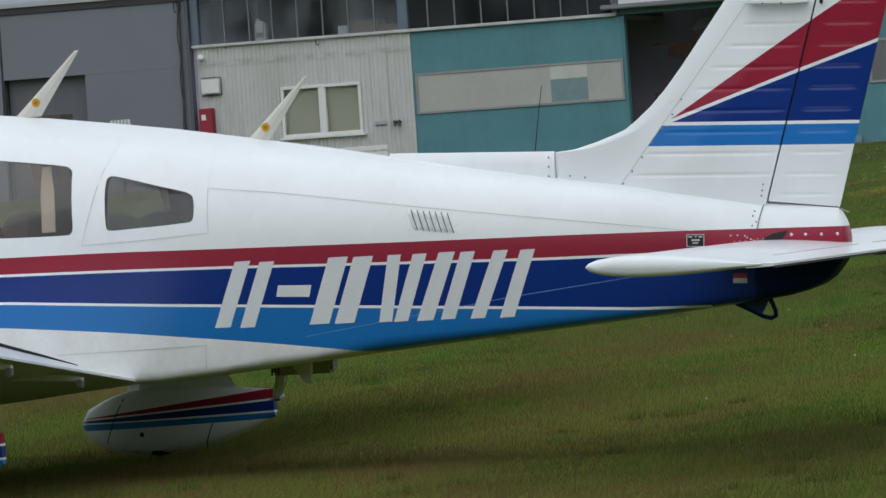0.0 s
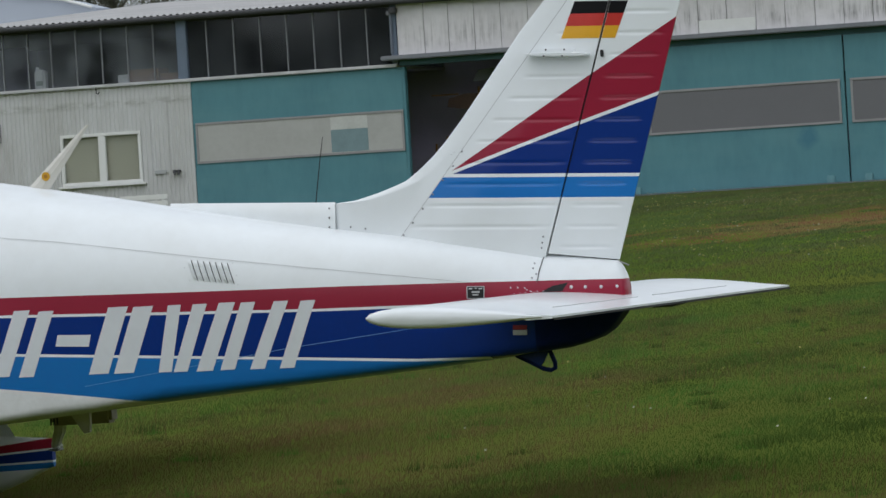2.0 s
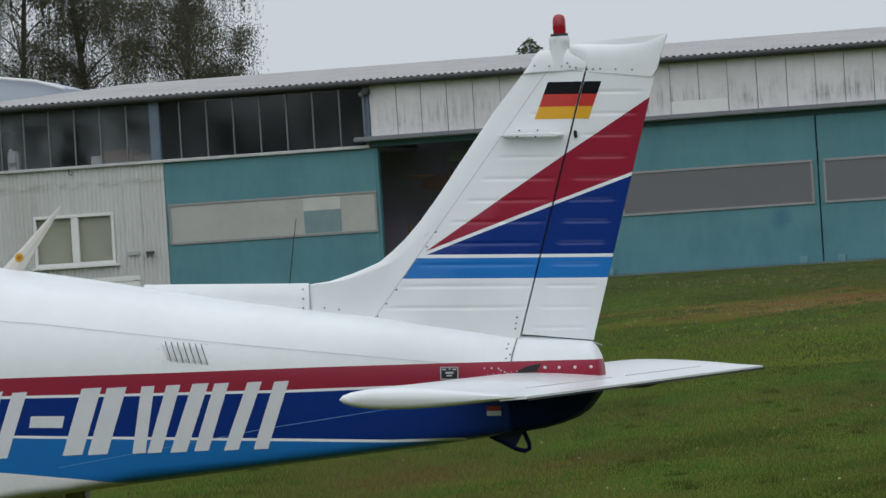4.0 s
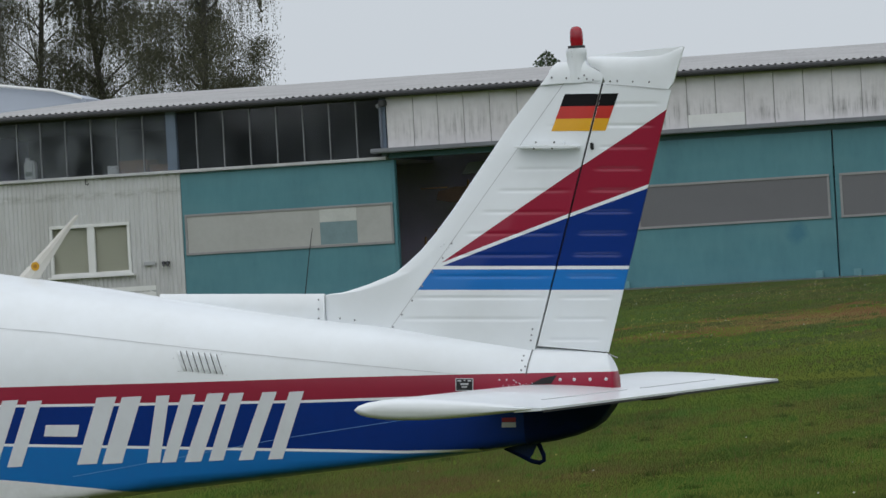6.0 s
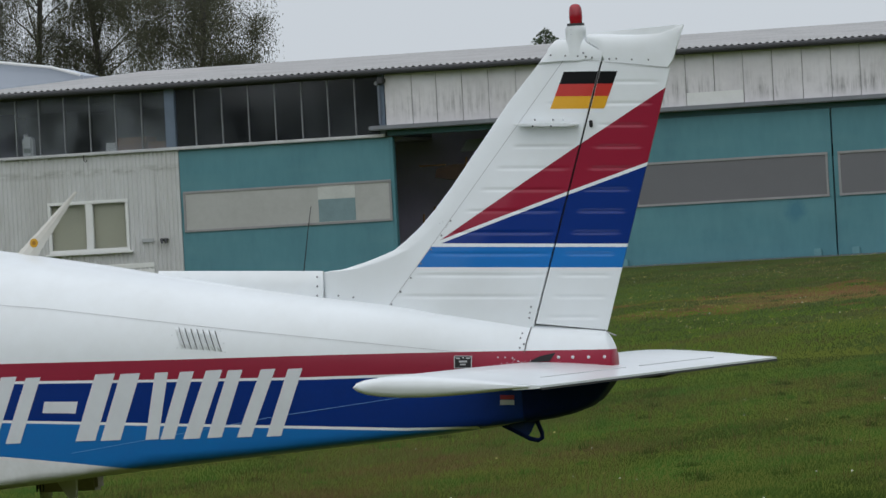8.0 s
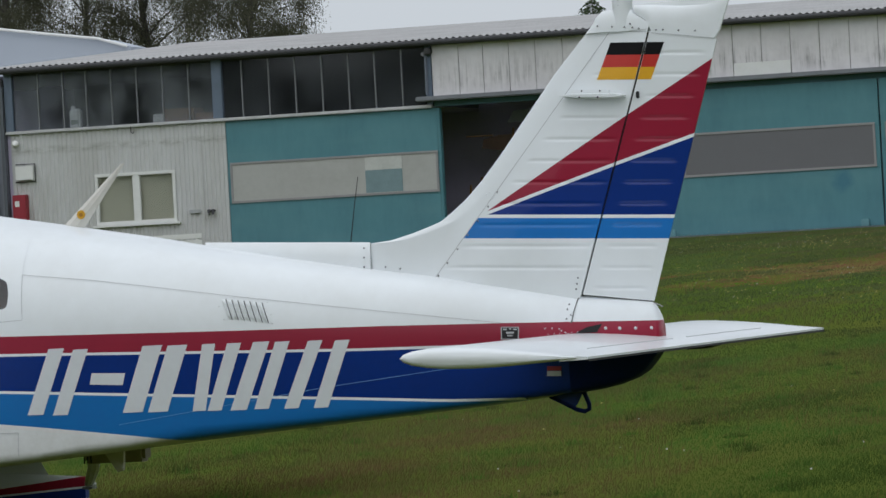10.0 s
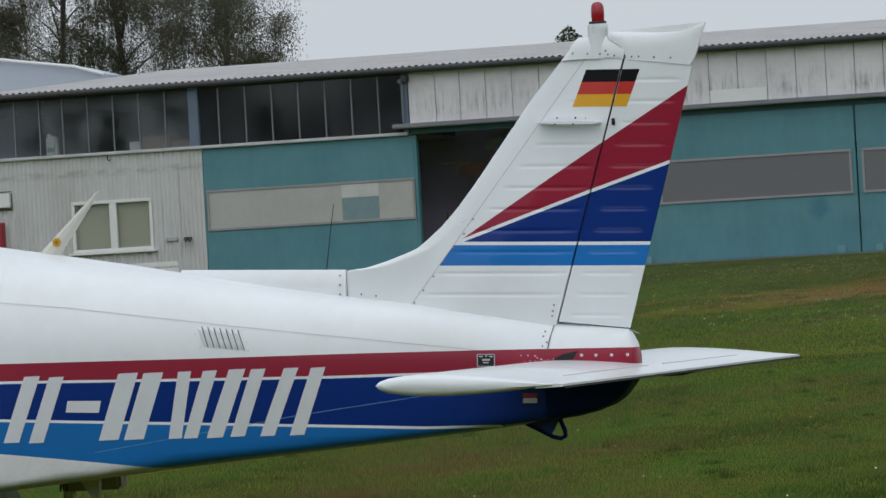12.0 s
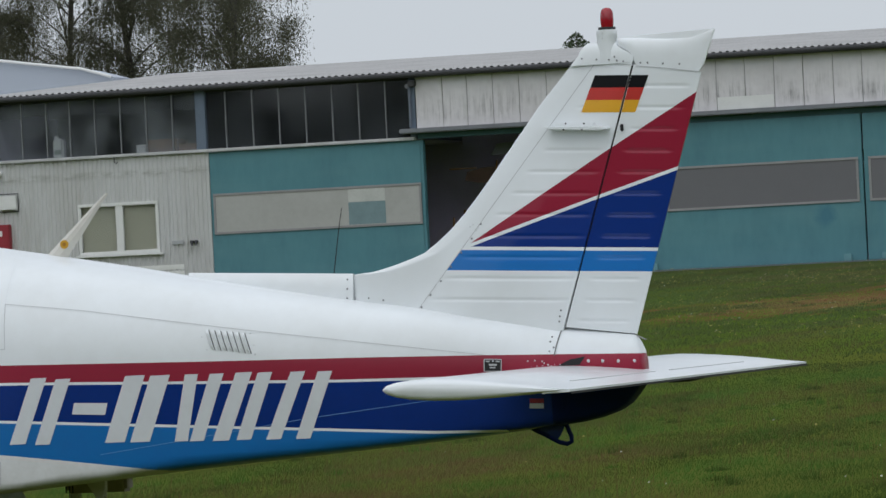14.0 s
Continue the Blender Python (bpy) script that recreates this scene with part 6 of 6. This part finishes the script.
def turf_blades(n, y0, y1, power, h0, h1, w):
    x, y, z = scatter(n, y0, y1, power)
    tall, tone, dry, bare = turf(x, y)
    h = rng.uniform(h0, h1, n) * (0.55 + 0.9 * tall * tall) * (1 - 0.5 * bare)
    far = np.clip((y + 20.7) / 30.0, 0.6, 4.0) ** 0.8
    return blade_mesh(x, y, z, h, w * far, lean_away(n, 1.0), tone, dry, bare)


def tufts(n, y0, y1, power, per, wide, h0, h1):
    """Single taller tufts, dark or fresh, whose blades spread outwards."""
    x, y, z = scatter(n, y0, y1, power)
    tone = np.where(rng.random(n) < 0.4, rng.uniform(0.10, 0.4, n), rng.uniform(0.65, 0.95, n))
    size = rng.uniform(0.35, 1.2, n)
    i = np.repeat(np.arange(n), per)
    off = rng.normal(0, 1, (2, len(i)))
    r = wide * size[i]
    h = rng.uniform(h0, h1, len(i)) * size[i] * np.exp(-0.35 * (off ** 2).sum(0))
    far = np.clip((y[i] + 20.7) / 30.0, 0.6, 4.0) ** 0.8
    return blade_mesh(x[i] + off[0] * r, y[i] + off[1] * r * 1.5, z[i], h, 0.0026 * far, off * 0.3 + lean_away(len(i), 0.45), tone[i], np.zeros(len(i)), np.zeros(len(i)))


def stalks(n, y0, y1, power):
    """Thin dry seed stalks where the turf is dry."""
    x, y, z = scatter(n, y0, y1, power)
    keep = turf(x, y)[2] > 0.30
    x, y, z = x[keep], y[keep], z[keep]
    k = len(x)
    return blade_mesh(x, y, z, rng.uniform(0.05, 0.12, k), np.full(k, 0.0016), lean_away(k, 0.35), np.full(k, 0.5), np.full(k, 0.95), np.zeros(k))


def grass_patch(name, sets, label):
    me = quads_mesh(name, np.concatenate([q for q, _ in sets]), grass_mat)
    values = np.concatenate([v for _, v in sets], 1)
    for key, row in zip(("tone", "dry", "bare", "seed"), values):
        me.attributes.new(key, "FLOAT", "POINT").data.foreach_set("value", np.repeat(row, 3).astype(np.float32))
    tagged(new(name, me), label, "grass", kind="stuff")


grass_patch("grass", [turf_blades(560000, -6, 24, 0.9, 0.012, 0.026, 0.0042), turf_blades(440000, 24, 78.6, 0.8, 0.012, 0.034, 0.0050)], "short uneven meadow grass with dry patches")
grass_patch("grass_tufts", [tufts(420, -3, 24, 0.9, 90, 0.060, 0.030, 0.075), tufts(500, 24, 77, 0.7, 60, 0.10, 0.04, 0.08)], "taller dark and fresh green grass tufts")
grass_patch("dry_stalks", [stalks(26000, -5, 30, 0.9)], "thin dry seed stalks between the grass")


def flowers(name, n, y0, y1, power, size, mat, h, label):
    x, y, z = scatter(n, y0, y1, power)
    keep = uneven(x, y, (1.2, 4.0, 0.6), (0.4, 1.2, 0.4), shift=5) > 0.36 + 0.42 * rng.random(n)
    x, y, z = x[keep], y[keep], z[keep]
    n = len(x)
    zz = z + rng.uniform(h * 0.6, h * 1.2, n)
    r = size * rng.uniform(0.5, 1.3, n)
    q = np.zeros((n, 6, 3))
    for k in range(6):
        t = k * math.pi / 3
        q[:, k] = np.stack([x + r * math.cos(t), y + r * 0.5 * math.sin(t), zz + r * 0.8 * math.sin(t)], 1)
    tagged(new(name, quads_mesh(name, q, mat)), label, "flowers", kind="stuff")


petal_yellow = surface("petal_yellow", (0.56, 0.49, 0.15), 0.6)
petal_white = surface("petal_white", (0.55, 0.56, 0.46), 0.6)
flowers("yellow_flowers", 11500, 24, 78.4, 0.55, 0.0052, petal_yellow, 0.07, "small yellow meadow flowers in the grass")
flowers("yellow_flowers", 80, 0, 44, 0.8, 0.005, petal_yellow, 0.06, "small yellow meadow flowers in the grass")
flowers("white_flowers", 700, 30, 78, 0.7, 0.0060, petal_white, 0.06, "small white clover heads in the grass")
flowers("white_flowers", 150, 0, 35, 0.8, 0.005, petal_white, 0.055, "small white clover heads in the grass")
